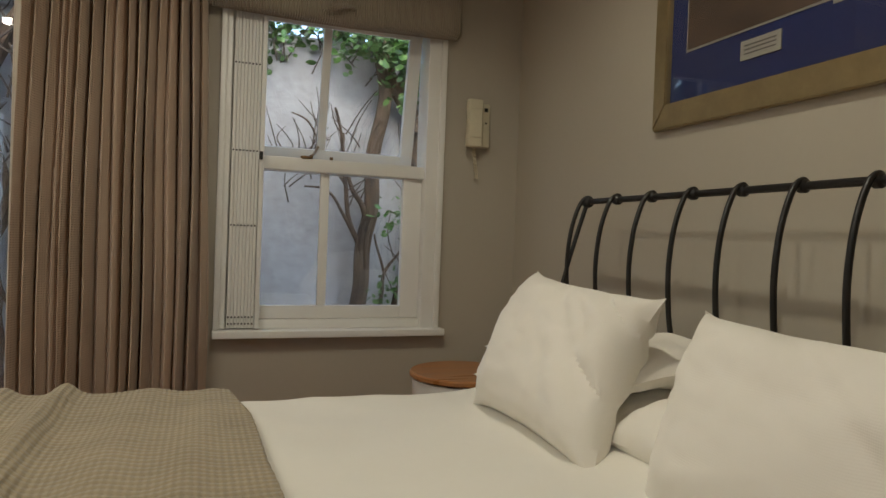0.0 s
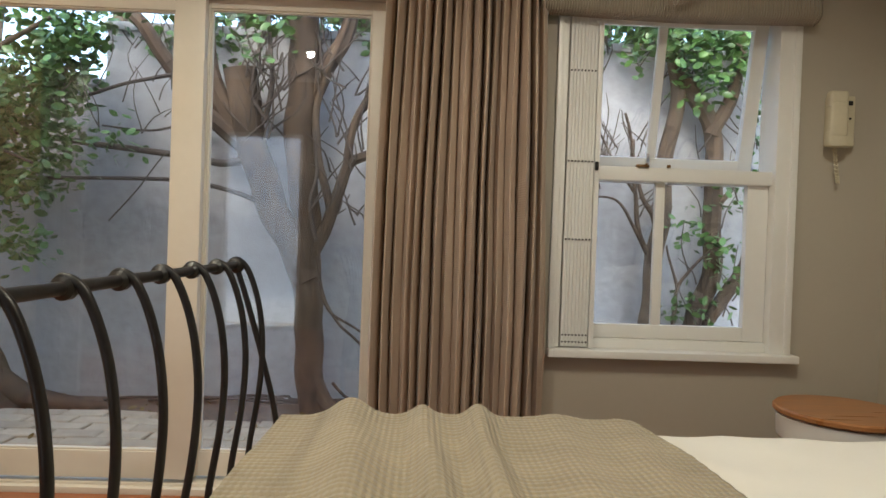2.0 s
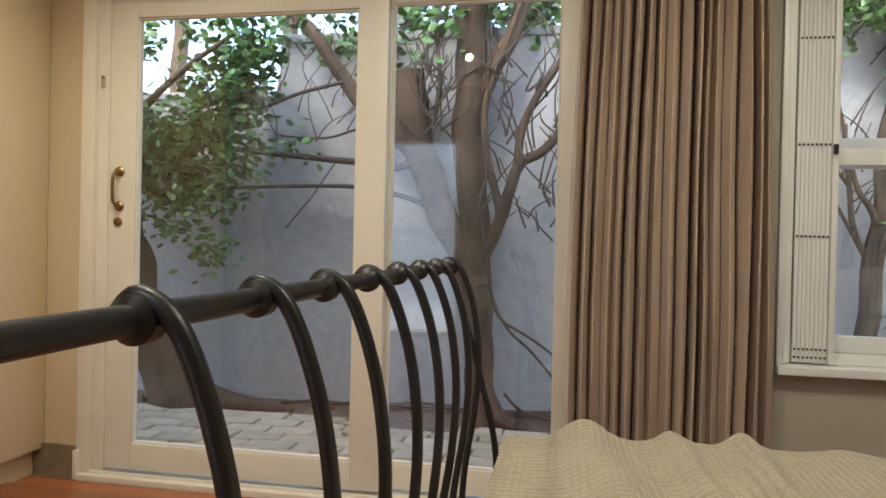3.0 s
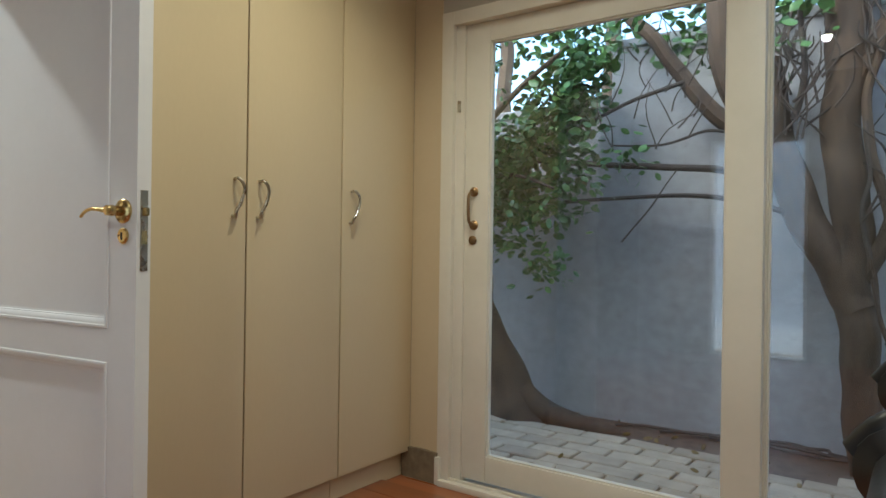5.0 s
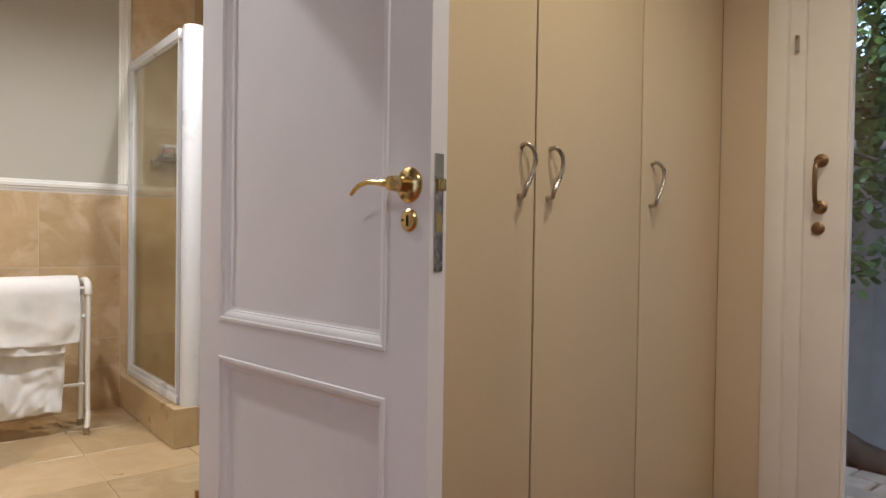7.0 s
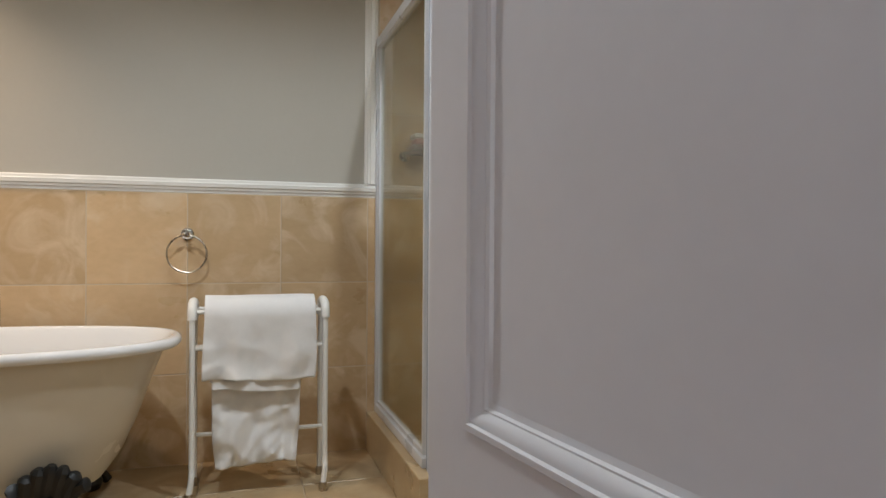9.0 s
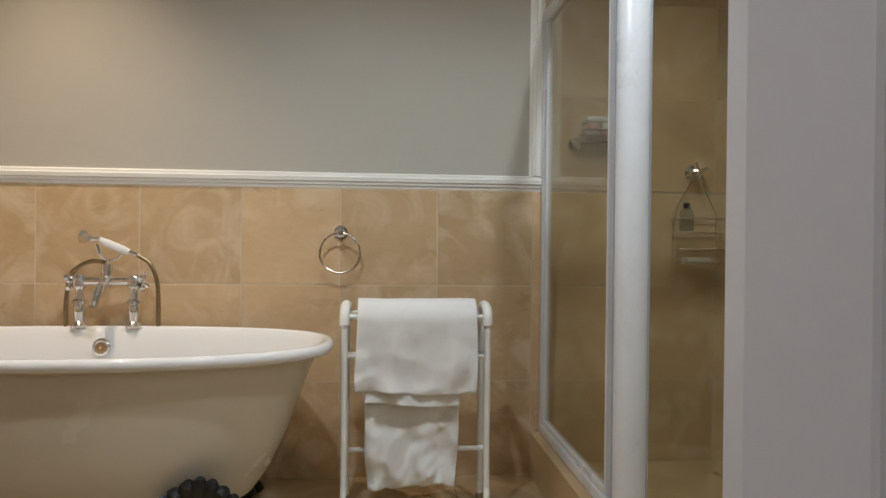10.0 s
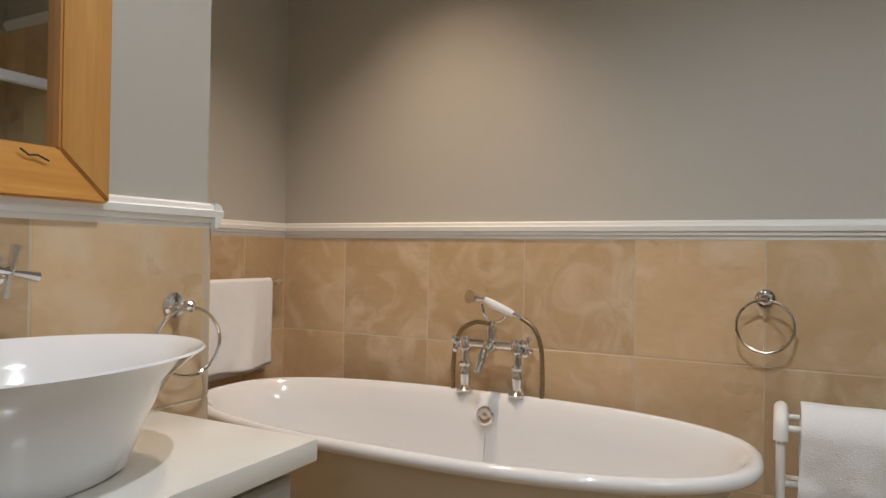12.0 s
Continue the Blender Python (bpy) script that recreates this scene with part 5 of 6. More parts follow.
box(bm, 0.086, 0.162, NW - 0.078, NW - 0.038, 1.615, 1.682, 0.014, 3)
box(bm, 0.086, 0.162, NW - 0.078, NW - 0.038, 1.458, 1.525, 0.014, 3)
box(bm, 0.089, 0.159, NW - 0.083, NW - 0.045, 1.50, 1.64, 0.014, 3)
part("handset", bm, M["plastic"], ph)
part("button", box(B(), 0.180, 0.198, NW - 0.044, NW - 0.039, 1.632, 1.650, 0.002), M["black"], ph)
part("lamp", box(B(), 0.186, 0.194, NW - 0.043, NW - 0.039, 1.575, 1.583, 0.002), M["dark"], ph)
coil = []
for k in range(150):
    a = k * 0.9
    t = k / 149
    coil.append((0.135 + 0.007 * math.cos(a) + 0.02 * math.sin(t * 3), NW - 0.03 + 0.006 * math.sin(a), 1.46 - 0.14 * math.sin(t * math.pi)))
part("cord", tube(B(), coil, 0.0025, 5), M["plastic"], ph)

# ---------------------------------------------------------------- bed
HXB, FXB, BY0, BY1 = 0.20, -1.986, 1.335, 2.668
bed = thing("bed", (-0.9, 2.0, 0), "black wrought-iron sleigh bed frame with curved spindles", "bed")


def sleigh(xr, zr, s, n, zlow, BY0, BY1):
    """A head or foot end: rail at xr, zr, spindles bowed by s towards the mattress."""
    part("top_rail", tube(B(), [(xr, BY0, zr), (xr, BY1, zr)], 0.0098, 20), M["iron"], bed)
    for k in range(n + 1):
        y = BY0 + (BY1 - BY0) * k / n
        end = k in (0, n)
        if not end:
            part("collar", tube(B(), [(xr, y - 0.013, zr), (xr, y - 0.007, zr), (xr, y + 0.007, zr), (xr, y + 0.013, zr)], [0.010, 0.0162, 0.0162, 0.010], 20), M["iron"], bed)
        pts = [(xr - s * 0.014, y, zr + 0.002), (xr, y, zr + 0.014), (xr + s * 0.026, y, zr - 0.004), (xr + s * 0.050, y, zr - 0.06), (xr + s * 0.066, y, zr - 0.13), (xr + s * 0.073, y, zr - 0.22), (xr + s * 0.066, y, zr - 0.33), (xr + s * 0.045, y, zr - 0.48), (xr + s * 0.04, y, zlow)]
        part("spindle", tube(B(), smooth_path(pts, 5), 0.0074, 12), M["iron"], bed)
        if end:
            part("ball", lathe(B(), [(0.0001 + 0.022 * math.sin(k * math.pi / 12), zr - 0.022 * math.cos(k * math.pi / 12)) for k in range(13)], (xr, y, 0), 24), M["iron"], bed)
            pts = [(xr, y, zr), (xr + s * 0.03, y, zr - 0.09), (xr + s * 0.075, y, zr - 0.24), (xr + s * 0.112, y, zr - 0.39), (xr + s * 0.125, y, zr - 0.55), (xr + s * 0.125, y, zlow)]
            part("brace", tube(B(), smooth_path(pts, 5), 0.0074, 12), M["iron"], bed)
            part("leg", tube(B(), [(xr + s * 0.04, y, zlow + 0.05), (xr + s * 0.04, y, -0.012)], 0.014, 12), M["iron"], bed)
    part("cross_bar", tube(B(), [(xr + s * 0.04, BY0, zlow), (xr + s * 0.04, BY1, zlow)], 0.012, 10), M["iron"], bed)


sleigh(HXB, 1.175, -1, 8, 0.30, 1.287, 2.691)
sleigh(FXB, 0.951, 1, 8, 0.30, 1.352, 2.652)
for y in (BY0 + 0.02, BY1 - 0.02):
    part("side_rail", box(B(), FXB + 0.06, HXB - 0.06, y - 0.015, y + 0.015, 0.27, 0.33, 0.004), M["iron"], bed)
MX_0, MX_1, MY0, MY1, MT = -1.80, 0.08, 1.385, 2.60, 0.565
part("base", box(B(), MX_0 + 0.01, MX_1 - 0.01, MY0 + 0.02, MY1 - 0.02, 0.12, 0.32, 0.02, 3), M["linen"], bed, "white cloth-covered base")
part("mattress", box(B(), MX_0, MX_1, MY0, MY1, 0.32, MT - 0.03, 0.05, 4), M["linen"], None, "thick white mattress on the bed", category="mattress")


def drape(x0, x1, y0, y1, top, hang, lump):
    """A cover over the mattress that falls over both long sides."""
    half = (y1 - y0) / 2
    r = 0.06
    total = 2 * half + 2 * hang

    def at(u, v):
        x = x0 + (x1 - x0) * u
        s = (v - 0.5) * total
        a = abs(s)
        sg = 1 if s > 0 else -1
        flat = half - r
        if a < flat:
            p = Vector((x, 0, top))
            yy = a
        elif a < flat + r * math.pi / 2:
            an = (a - flat) / r
            yy = flat + r * math.sin(an)
            p = Vector((x, 0, top - r * (1 - math.cos(an))))
        else:
            d = a - flat - r * math.pi / 2
            yy = half
            p = Vector((x, 0, top - r - d))
        p.y = (y0 + y1) / 2 + sg * yy
        return lump(p, u, v, a / (half + hang), sg)

    return at


def duvet_lump(p, u, v, f, sg):
    n = noise.noise(p * 2.3) + 0.5 * noise.noise(p * 6)
    p.z += 0.016 * n + 0.007 * (0.5 - abs(noise.noise(Vector((p.x * 5 + p.y * 3, p.y * 4 - p.x, 4))))) + 0.028 * math.exp(-((p.x + 0.05) / 0.16) ** 2)
    if p.z < MT - 0.06:
        p.y += sg * 0.012 * math.sin(p.x * 16 + n * 2)
    return p


thick(part("duvet", grid(B(), 90, 90, drape(MX_0 - 0.015, MX_1 - 0.05, MY0 - 0.04, MY1 + 0.03, MT, 0.28, duvet_lump)), M["linen"], None, "white cotton duvet smoothed over the bed", category="duvet"), 0.03, -1)

RIDGES = [(-1.655, 0.05, 0.055), (-1.455, 0.036, 0.032), (-1.325, 0.048, 0.030), (-1.16, 0.016, 0.05), (-1.03, 0.012, 0.04)]


def throw_lump(p, u, v, f, sg):
    t = (p.y - 1.98)
    right = -0.925 - 0.10 * max(0.0, t - 0.35) - 0.05 * t * t + 0.05 * max(0, -t)
    left = -1.845
    p.x = left + (right - left) * u
    h = 0
    for c, a, w in RIDGES:
        cc = c + 0.05 * math.sin(p.y * 2.2 + c * 5) + 0.02 * noise.noise(Vector((p.y * 4, c, 1)))
        h += a * math.exp(-((p.x - cc) / w) ** 2) * (0.75 + 0.4 * noise.noise(Vector((p.y * 2.5, c * 3, 4))))
    n = noise.noise(p * 3.0)
    if p.z > MT - 0.03:
        p.z += h + 0.012 * n + 0.0012 * math.sin(p.y * 120) * math.sin(p.x * 60)
    else:
        p.y += sg * (0.02 + 0.7 * h + 0.01 * n)
        p.z += 0.5 * h
    return p


thick(part("throw_blanket", grid(B(), 150, 150, drape(-1.845, -0.92, MY0 - 0.055, MY1 + 0.035, MT + 0.032, 0.2, throw_lump)), M["throw"], None, "sage-beige openwork knitted throw in folds across the bed", category="blanket"), 0.012, -1)


def pillow(at, wide, tall, fat, rx, rz, seed, label, rr=0.0, shear=0.0, folds=0.0):
    """A stuffed pillow; its face looks along local +z before it is turned."""
    bm = B()
    n = 48
    m = Matrix.Translation(at) @ Euler((radians(rx), radians(rr), radians(rz))).to_matrix().to_4x4()
    for side in (1, -1):
        def fn(u, v):
            a, b = u * 2 - 1, v * 2 - 1
            ea, eb = 1 - a * a, 1 - b * b
            x = a * wide / 2 * (1 - 0.06 * eb * abs(a) ** 3)
            y = b * tall / 2 * (1 - 0.08 * ea * abs(b) ** 3)
            t = fat / 2 * (max(0, 1 - abs(a) ** 3.4) * max(0, 1 - abs(b) ** 3.4)) ** 0.5
            w = 0.012 * noise.noise(Vector((a * 2.2, b * 2.2, seed))) + 0.010 * (0.5 - abs(noise.noise(Vector((a * 3.2 + b * 2, b * 2.4 - a, seed + side)))))
            crease = 0.0035 * (0.5 - abs(noise.noise(Vector((a * 1.4 + b * 3.2, b * 1.2 - a * 2.0, seed + 9 * side))))) * 2 + 0.016 * math.exp(-((a + 0.7 * b - 0.55) / 0.12) ** 2) * min(1, ea * 3) * min(1, eb * 3)
            x -= shear * y
            near = max(0.0, a) ** 1.5
            fold = folds * near * (abs(math.sin(5.5 * (a * 0.9 + b * 0.55) + 2.5 * noise.noise(Vector((a * 1.5, b * 1.5, seed))))) ** 0.6 - 0.6)
            ear = 0.03 * (abs(a) * abs(b)) ** 9
            x, y = x * (1 + ear), y * (1 + 2.2 * ear)
            w += fold
            return m @ Vector((x, y, side * (t + (w - crease) * min(1, 5 * ea * eb)) - 0.05 * (b * b) * 0.3))
        grid(bm, n, n, fn)
    bmesh.ops.remove_doubles(bm, verts=bm.verts[:], dist=0.0006)
    return part("pillow", bm, M["pillow"], None, label, category="pillow")


# back pillows lie flat at the head end, front ones lean on them
pillow((-0.03, 2.27, 0.635), 0.66, 0.40, 0.13, 3, -90, 3.0, "white pillow lying flat at the head end")
pillow((-0.01, 2.25, 0.735), 0.66, 0.40, 0.13, 6, -91, 6.0, "white pillow lying flat on another pillow")
pillow((-0.02, 1.64, 0.665), 0.62, 0.40, 0.14, 14, -90, 5.0, "plump white pillow lying at the head end")
pillow((-0.20, 2.18, 0.745), 0.565, 0.42, 0.19, 57, -88, 1.0, "plump white pillow leaning with a creased open end", 3, 0.24, 0.05)
pillow((-0.155, 1.485, 0.712), 0.60, 0.42, 0.18, 55, -90, 2.0, "plump white pillow leaning at the head end", 1, 0.32, 0.006)

# ---------------------------------------------------------------- bedside table
bt = thing("bedside_table", (0.06, 3.20, 0), "round bedside table with wooden top and white drum", "table")
tx, ty, tz = -0.02, 3.22, 0.490
part("tabletop", lathe(B(), [(0.0001, tz - 0.025), (0.215, tz - 0.025), (0.226, tz - 0.018), (0.226, tz - 0.006), (0.220, tz), (0.0001, tz)], (tx, ty, 0), 56), M["tablewood"], bt, "honey-brown polished wooden top")
part("drum", lathe(B(), [(0.0001, tz - 0.12), (0.20, tz - 0.12), (0.212, tz - 0.105), (0.216, tz - 0.03), (0.19, tz - 0.026)], (tx, ty, 0), 56), M["white"], bt, "white painted drum")
part("column", lathe(B(), [(0.03, 0.05), (0.022, 0.1), (0.03, 0.22), (0.02, 0.3), (0.045, tz - 0.12)], (tx, ty, 0), 20), M["white"], bt)
for k in range(3):
    a = k * math.tau / 3 + 0.4
    part("leg", tube(B(), smooth_path([(tx, ty, 0.1), (tx + 0.09 * math.cos(a), ty + 0.09 * math.sin(a), 0.09), (tx + 0.17 * math.cos(a), ty + 0.17 * math.sin(a), 0.004)], 4), 0.016, 8), M["white"], bt)

# ---------------------------------------------------------------- framed picture
pc = thing("framed_picture", (EAST, 2.05, 1.35), "gilt-framed photograph in a deep blue mount", "picture")
PY0, PY1, PZ0, PZ1 = 1.38, 2.562, 1.412, 2.20
xw = EAST - 0.002


def frame_bar(a, b, c, d):
    bm = B()
    f = [bm.verts.new((xw - 0.022, *a)), bm.verts.new((xw - 0.022, *b)), bm.verts.new((xw - 0.036, *c)), bm.verts.new((xw - 0.036, *d))]
    g = [bm.verts.new((xw, *p)) for p in (a, b, c, d)]
    bm.faces.new(f)
    bm.faces.new(g[::-1])
    for k in range(4):
        bm.faces.new((f[k], g[k], g[(k + 1) % 4], f[(k + 1) % 4]))
    bmesh.ops.bevel(bm, geom=bm.edges[:], offset=0.004, segments=2, affect="EDGES")
    part("frame", bm, M["gold"], pc, "dull gilt moulding")


w = 0.078
frame_bar((PY0, PZ0), (PY1, PZ0), (PY1 - w, PZ0 + w), (PY0 + w, PZ0 + w))
frame_bar((PY1, PZ1), (PY0, PZ1), (PY0 + w, PZ1 - w), (PY1 - w, PZ1 - w))
frame_bar((PY1, PZ0), (PY1, PZ1), (PY1 - w, PZ1 - w), (PY1 - w, PZ0 + w))
frame_bar((PY0, PZ1), (PY0, PZ0), (PY0 + w, PZ0 + w), (PY0 + w, PZ1 - w))
part("mount", box(B(), xw - 0.014, xw - 0.008, PY0 + w - 0.005, PY1 - w + 0.005, PZ0 + w - 0.005, PZ1 - w + 0.005), M["mat"], pc, "deep blue card mount", False)
part("photo_edge", box(B(), xw - 0.0165, xw - 0.012, PY0 + 0.155, PY1 - 0.150, PZ0 + 0.230, PZ1 - 0.14), M["card"], pc, "thin pale inner edge", False)
part("photo", box(B(), xw - 0.0185, xw - 0.013, PY0 + 0.161, PY1 - 0.156, PZ0 + 0.236, PZ1 - 0.146), M["photo"], pc, "dark brown cloudy photograph", False)
cap = part("caption", box(B(), xw - 0.018, xw - 0.012, 2.045, 2.185, 1.560, 1.614), M["card"], pc, "small silver caption plate", False)
for z in (1.599, 1.588, 1.576):
    part("line", box(B(), xw - 0.0195, xw - 0.017, 2.06, 2.17, z - 0.002, z + 0.002), M["ink"], cap, smooth=False)
part("mark", box(B(), xw - 0.017, xw - 0.012, 1.86, 1.895, 1.63, 1.64), M["card"], pc, "small pale mark", False)
gp = part("glass", box(B(), xw - 0.0225, xw - 0.0215, PY0 + w - 0.004, PY1 - w + 0.004, PZ0 + w - 0.004, PZ1 - w + 0.004), M["clear"], pc, "picture glass", False)
gp.visible_shadow = False


# ---------------------------------------------------------------- ceiling downlights
def downlight(x, y, watts, spread, colour, blend=0.6, aim=(0, 0)):
    d = thing("downlight", (x, y, CEIL), "small white recessed ceiling downlight, switched on", "downlight", "ceiling downlights")
    part("trim_ring", tube(B(), [(x + 0.045 * math.cos(a * math.tau / 28), y + 0.045 * math.sin(a * math.tau / 28), CEIL - 0.003) for a in range(28)], 0.007, 6, closed=True), M["white"], d)
    part("bulb", lathe(B(), [(0.036, CEIL - 0.001), (0.034, CEIL - 0.004), (0.0001, CEIL - 0.005)], (x, y, 0), 20), M["glow"], d)
    l = bpy.data.lights.new("spot", "SPOT")
    l.energy, l.spot_size, l.spot_blend, l.color, l.shadow_soft_size = watts, radians(spread), blend, colour, 0.035
    new("spot", l).matrix_world = look((x, y, CEIL - 0.02), (x + aim[0], y + aim[1], 0))


for x, y, watts, spread, colour, blend in LAMPS:
    downlight(x, y, watts, spread, colour, blend)

# ---------------------------------------------------------------- garden: paving, trees, far foliage
pav = thing("paving", (-2.9, 4.5, -0.115), "sandy paving bricks in running bond outside the door", "paving", kind="structure")
part("bed", box(B(), -5.2, 1.0, NW + NT, 5.05, -0.2, -0.104), M["soil"], pav, smooth=False)
rows = 9
for j in range(rows):
    y = NW + NT + 0.06 + j * 0.136
    for i in range(21):
        x = -5.1 + i * 0.266 + (0.133 if j % 2 else 0) + random.uniform(-0.006, 0.006)
        if j >= rows - 1 and random.random() < 0.15:
            continue
        ob = piece(pav, (x, y + random.uniform(-0.004, 0.004), -0.108 + random.uniform(-0.005, 0.005)), (0.256, 0.127, 0.05), "paver", M["paver"], 0.007)
        ob.rotation_euler = (random.uniform(-0.02, 0.02), random.uniform(-0.02, 0.02), random.uniform(-0.03, 0.03))


def limb(bm, pts, r0, r1, seg=9, n=5, wob=0.02, seed=0.0):
    p = smooth_path(pts, n)
    k = len(p)
    p = [q + wob * Vector((noise.noise(q * 4 + Vector((seed, 0, 0))), noise.noise(q * 4 + Vector((0, seed, 9))), 0)) for q in p]
    return tube(bm, p, [r0 + (r1 - r0) * i / (k - 1) for i in range(k)], seg)


def leaf_into(bm, at, size, rnd, full=True):
    """One leaf, bent along its rib: a rounded blade, or a plain kite where it is far off."""
    d = Vector((rnd.uniform(-1, 1), rnd.uniform(-1, 1), rnd.uniform(-0.8, 0.35))).normalized()
    s = d.orthogonal().normalized()
    s = Matrix.Rotation(rnd.uniform(0, math.tau), 3, d) @ s
    nrm = d.cross(s)
    a = bm.verts.new(at)
    t = bm.verts.new(at + d * size)
    mid = bm.verts.new(at + d * size * 0.5 + nrm * size * 0.09)
    if not full:
        l = bm.verts.new(at + d * size * 0.45 + s * size * 0.33)
        r = bm.verts.new(at + d * size * 0.45 - s * size * 0.33)
        for f in ((a, l, mid), (l, t, mid), (a, mid, r), (mid, t, r)):
            bm.faces.new(f)
        return
    left = [bm.verts.new(at + d * size * u + s * size * w) for u, w in ((0.16, 0.17), (0.42, 0.29), (0.72, 0.24), (0.90, 0.11))]
    right = [bm.verts.new(at + d * size * u - s * size * w) for u, w in ((0.16, 0.17), (0.42, 0.29), (0.72, 0.24), (0.90, 0.11))]
    loop = [a, *left, t, *right[::-1]]
    for p, q in zip(loop, loop[1:] + loop[:1]):
        bm.faces.new((p, q, mid))


def crown(boxes, count, size, seed, full=True):
    """Leaves in clumps inside ellipsoids (centre, radii)."""
    rnd = random.Random(seed)
    bm = B()
    clumps = []
    total = sum(r[0] * r[1] * r[2] for _, r in boxes)
    for c, r in boxes:
        for _ in range(max(3, int(count / 14 * r[0] * r[1] * r[2] / total))):
            while True:
                q = Vector((rnd.uniform(-1, 1), rnd.uniform(-1, 1), rnd.uniform(-1, 1)))
                if q.length < 1:
                    break
            clumps.append(Vector(c) + Vector((q.x * r[0], q.y * r[1], q.z * r[2])))
    for c in clumps:
        for _ in range(14):
            leaf_into(bm, c + Vector((rnd.gauss(0, 0.07), rnd.gauss(0, 0.07), rnd.gauss(0, 0.07))), size * rnd.uniform(0.6, 1.25), rnd, full)
    return bm


def tree(loc, label):
    return thing("tree", loc, label, "tree")


G = -0.115
# the forked tree behind the fixed leaf
YT = 5.3
t1 = tree((-2.21, YT, G), "forked garden tree with a sawn-off stump and bare grey-brown limbs")
bm = B()
limb(bm, [(-2.19, YT, G - 0.05), (-2.23, YT, 0.24), (-2.25, YT, 0.59), (-2.27, YT, 0.85), (-2.29, YT, 1.15), (-2.31, YT, 1.44), (-2.33, YT, 1.74), (-2.32, YT, 2.18), (-2.33, YT, 2.51), (-2.36, YT, 3.2)], 0.092, 0.10, 14, 6, 0.035, 3)
limb(bm, [(-2.26, YT, 0.72), (-2.38, YT, 1.0), (-2.51, YT, 1.25), (-2.61, YT, 1.51), (-2.68, YT, 1.76), (-2.71, YT, 2.10)], 0.095, 0.105, 14, 6, 0.035, 5)
limb(bm, [(-2.19, YT, 0.05), (-2.08, YT - 0.05, -0.07), (-1.92, YT - 0.08, -0.12)], 0.08, 0.03, 10, 5, 0.02, 8)
part("trunk", bm, M["bark"], t1)
for k, (pts, r0, r1) in enumerate((
        ([(-2.64, YT, 1.55), (-2.84, 5.27, 1.72), (-2.99, 5.25, 1.85), (-3.16, 5.25, 2.08), (-3.31, 5.2, 2.30), (-3.47, 5.2, 2.49), (-3.63, 5.2, 2.78)], 0.06, 0.036),
        ([(-2.72, YT, 1.68), (-2.88, 5.28, 1.95), (-2.95, 5.25, 2.3), (-3.0, 5.25, 3.0)], 0.07, 0.06),
        ([(-2.31, YT, 1.82), (-2.19, 5.27, 2.08), (-2.07, 5.25, 2.28), (-1.98, 5.25, 2.56), (-1.85, 5.25, 2.95)], 0.062, 0.04),
        ([(-2.25, YT, 0.84), (-2.10, 5.25, 1.18), (-2.02, 5.25, 1.48), (-1.86, 5.22, 1.58), (-1.73, 5.22, 1.75), (-1.6, 5.2, 2.0)], 0.046, 0.020),
        ([(-2.11, 5.25, 1.16), (-2.17, 5.22, 1.40), (-2.22, 5.22, 1.72), (-2.19, 5.22, 1.97), (-2.09, 5.2, 2.25), (-1.98, 5.2, 2.56)], 0.030, 0.016),
        ([(-2.02, 5.25, 1.46), (-1.99, 5.22, 1.72), (-1.91, 5.22, 1.90), (-1.76, 5.2, 2.13), (-1.6, 5.2, 2.4)], 0.030, 0.016),
        ([(-2.20, 5.2, 1.00), (-2.24, 5.18, 1.25), (-2.19, 5.18, 1.45), (-2.23, 5.18, 1.70)], 0.014, 0.009),
        ([(-2.55, 5.2, 1.74), (-2.50, 5.2, 2.0), (-2.54, 5.2, 2.45)], 0.020, 0.012),
        ([(-2.62, YT, 1.52), (-2.80, 5.2, 1.47), (-2.96, 5.2, 1.50), (-3.37, 5.2, 1.54), (-3.71, 5.15, 1.57), (-4.07, 5.1, 1.61)], 0.026, 0.016),
        ([(-2.52, YT, 1.22), (-2.70, 5.2, 1.29), (-3.03, 5.2, 1.35), (-3.37, 5.15, 1.35), (-3.84, 5.1, 1.33)], 0.017, 0.011),
        ([(-2.84, 5.25, 1.70), (-2.99, 5.2, 1.72), (-3.25, 5.2, 1.66), (-3.55, 5.2, 1.68)], 0.010, 0.006),
        ([(-3.12, 5.22, 2.02), (-3.40, 5.15, 1.94), (-3.71, 5.1, 1.80), (-3.95, 5.1, 1.77)], 0.014, 0.008),
        ([(-3.45, 5.1, 1.08), (-3.3, 5.1, 1.25), (-3.12, 5.1, 1.50)], 0.006, 0.004))):
    part("limb", limb(B(), pts, r0, r1, 9, seed=k), M["bark"] if r0 > 0.028 else M["twig"], t1)
rt = random.Random(4)


def twig_set(box_, count, r):
    bm = B()
    for k in range(count):
        p = Vector([rt.uniform(a, b) for a, b in box_])
        d = Vector((rt.uniform(-0.22, 0.26), rt.uniform(-0.1, 0.1), rt.uniform(0.12, 0.42)))
        limb(bm, [p, p + d * 0.5 + Vector((rt.uniform(-0.06, 0.06), 0, 0.0)), p + d], r, r * 0.4, 5, 3, 0.03, k)
    return bm


part("twigs", twig_set(((-2.25, -1.7), (5.15, 5.3), (1.0, 2.1)), 75, 0.008), M["twig"], t1, "thin bare twigs", kind="stuff")
part("twigs", twig_set(((-2.66, -2.36), (5.12, 5.25), (1.6, 2.1)), 34, 0.008), M["twig"], t1, "thin bare twigs", kind="stuff")
part("twigs", twig_set(((-3.8, -2.9), (4.95, 5.1), (1.6, 2.0)), 22, 0.005), M["twig"], t1, "thin bare twigs", kind="stuff")
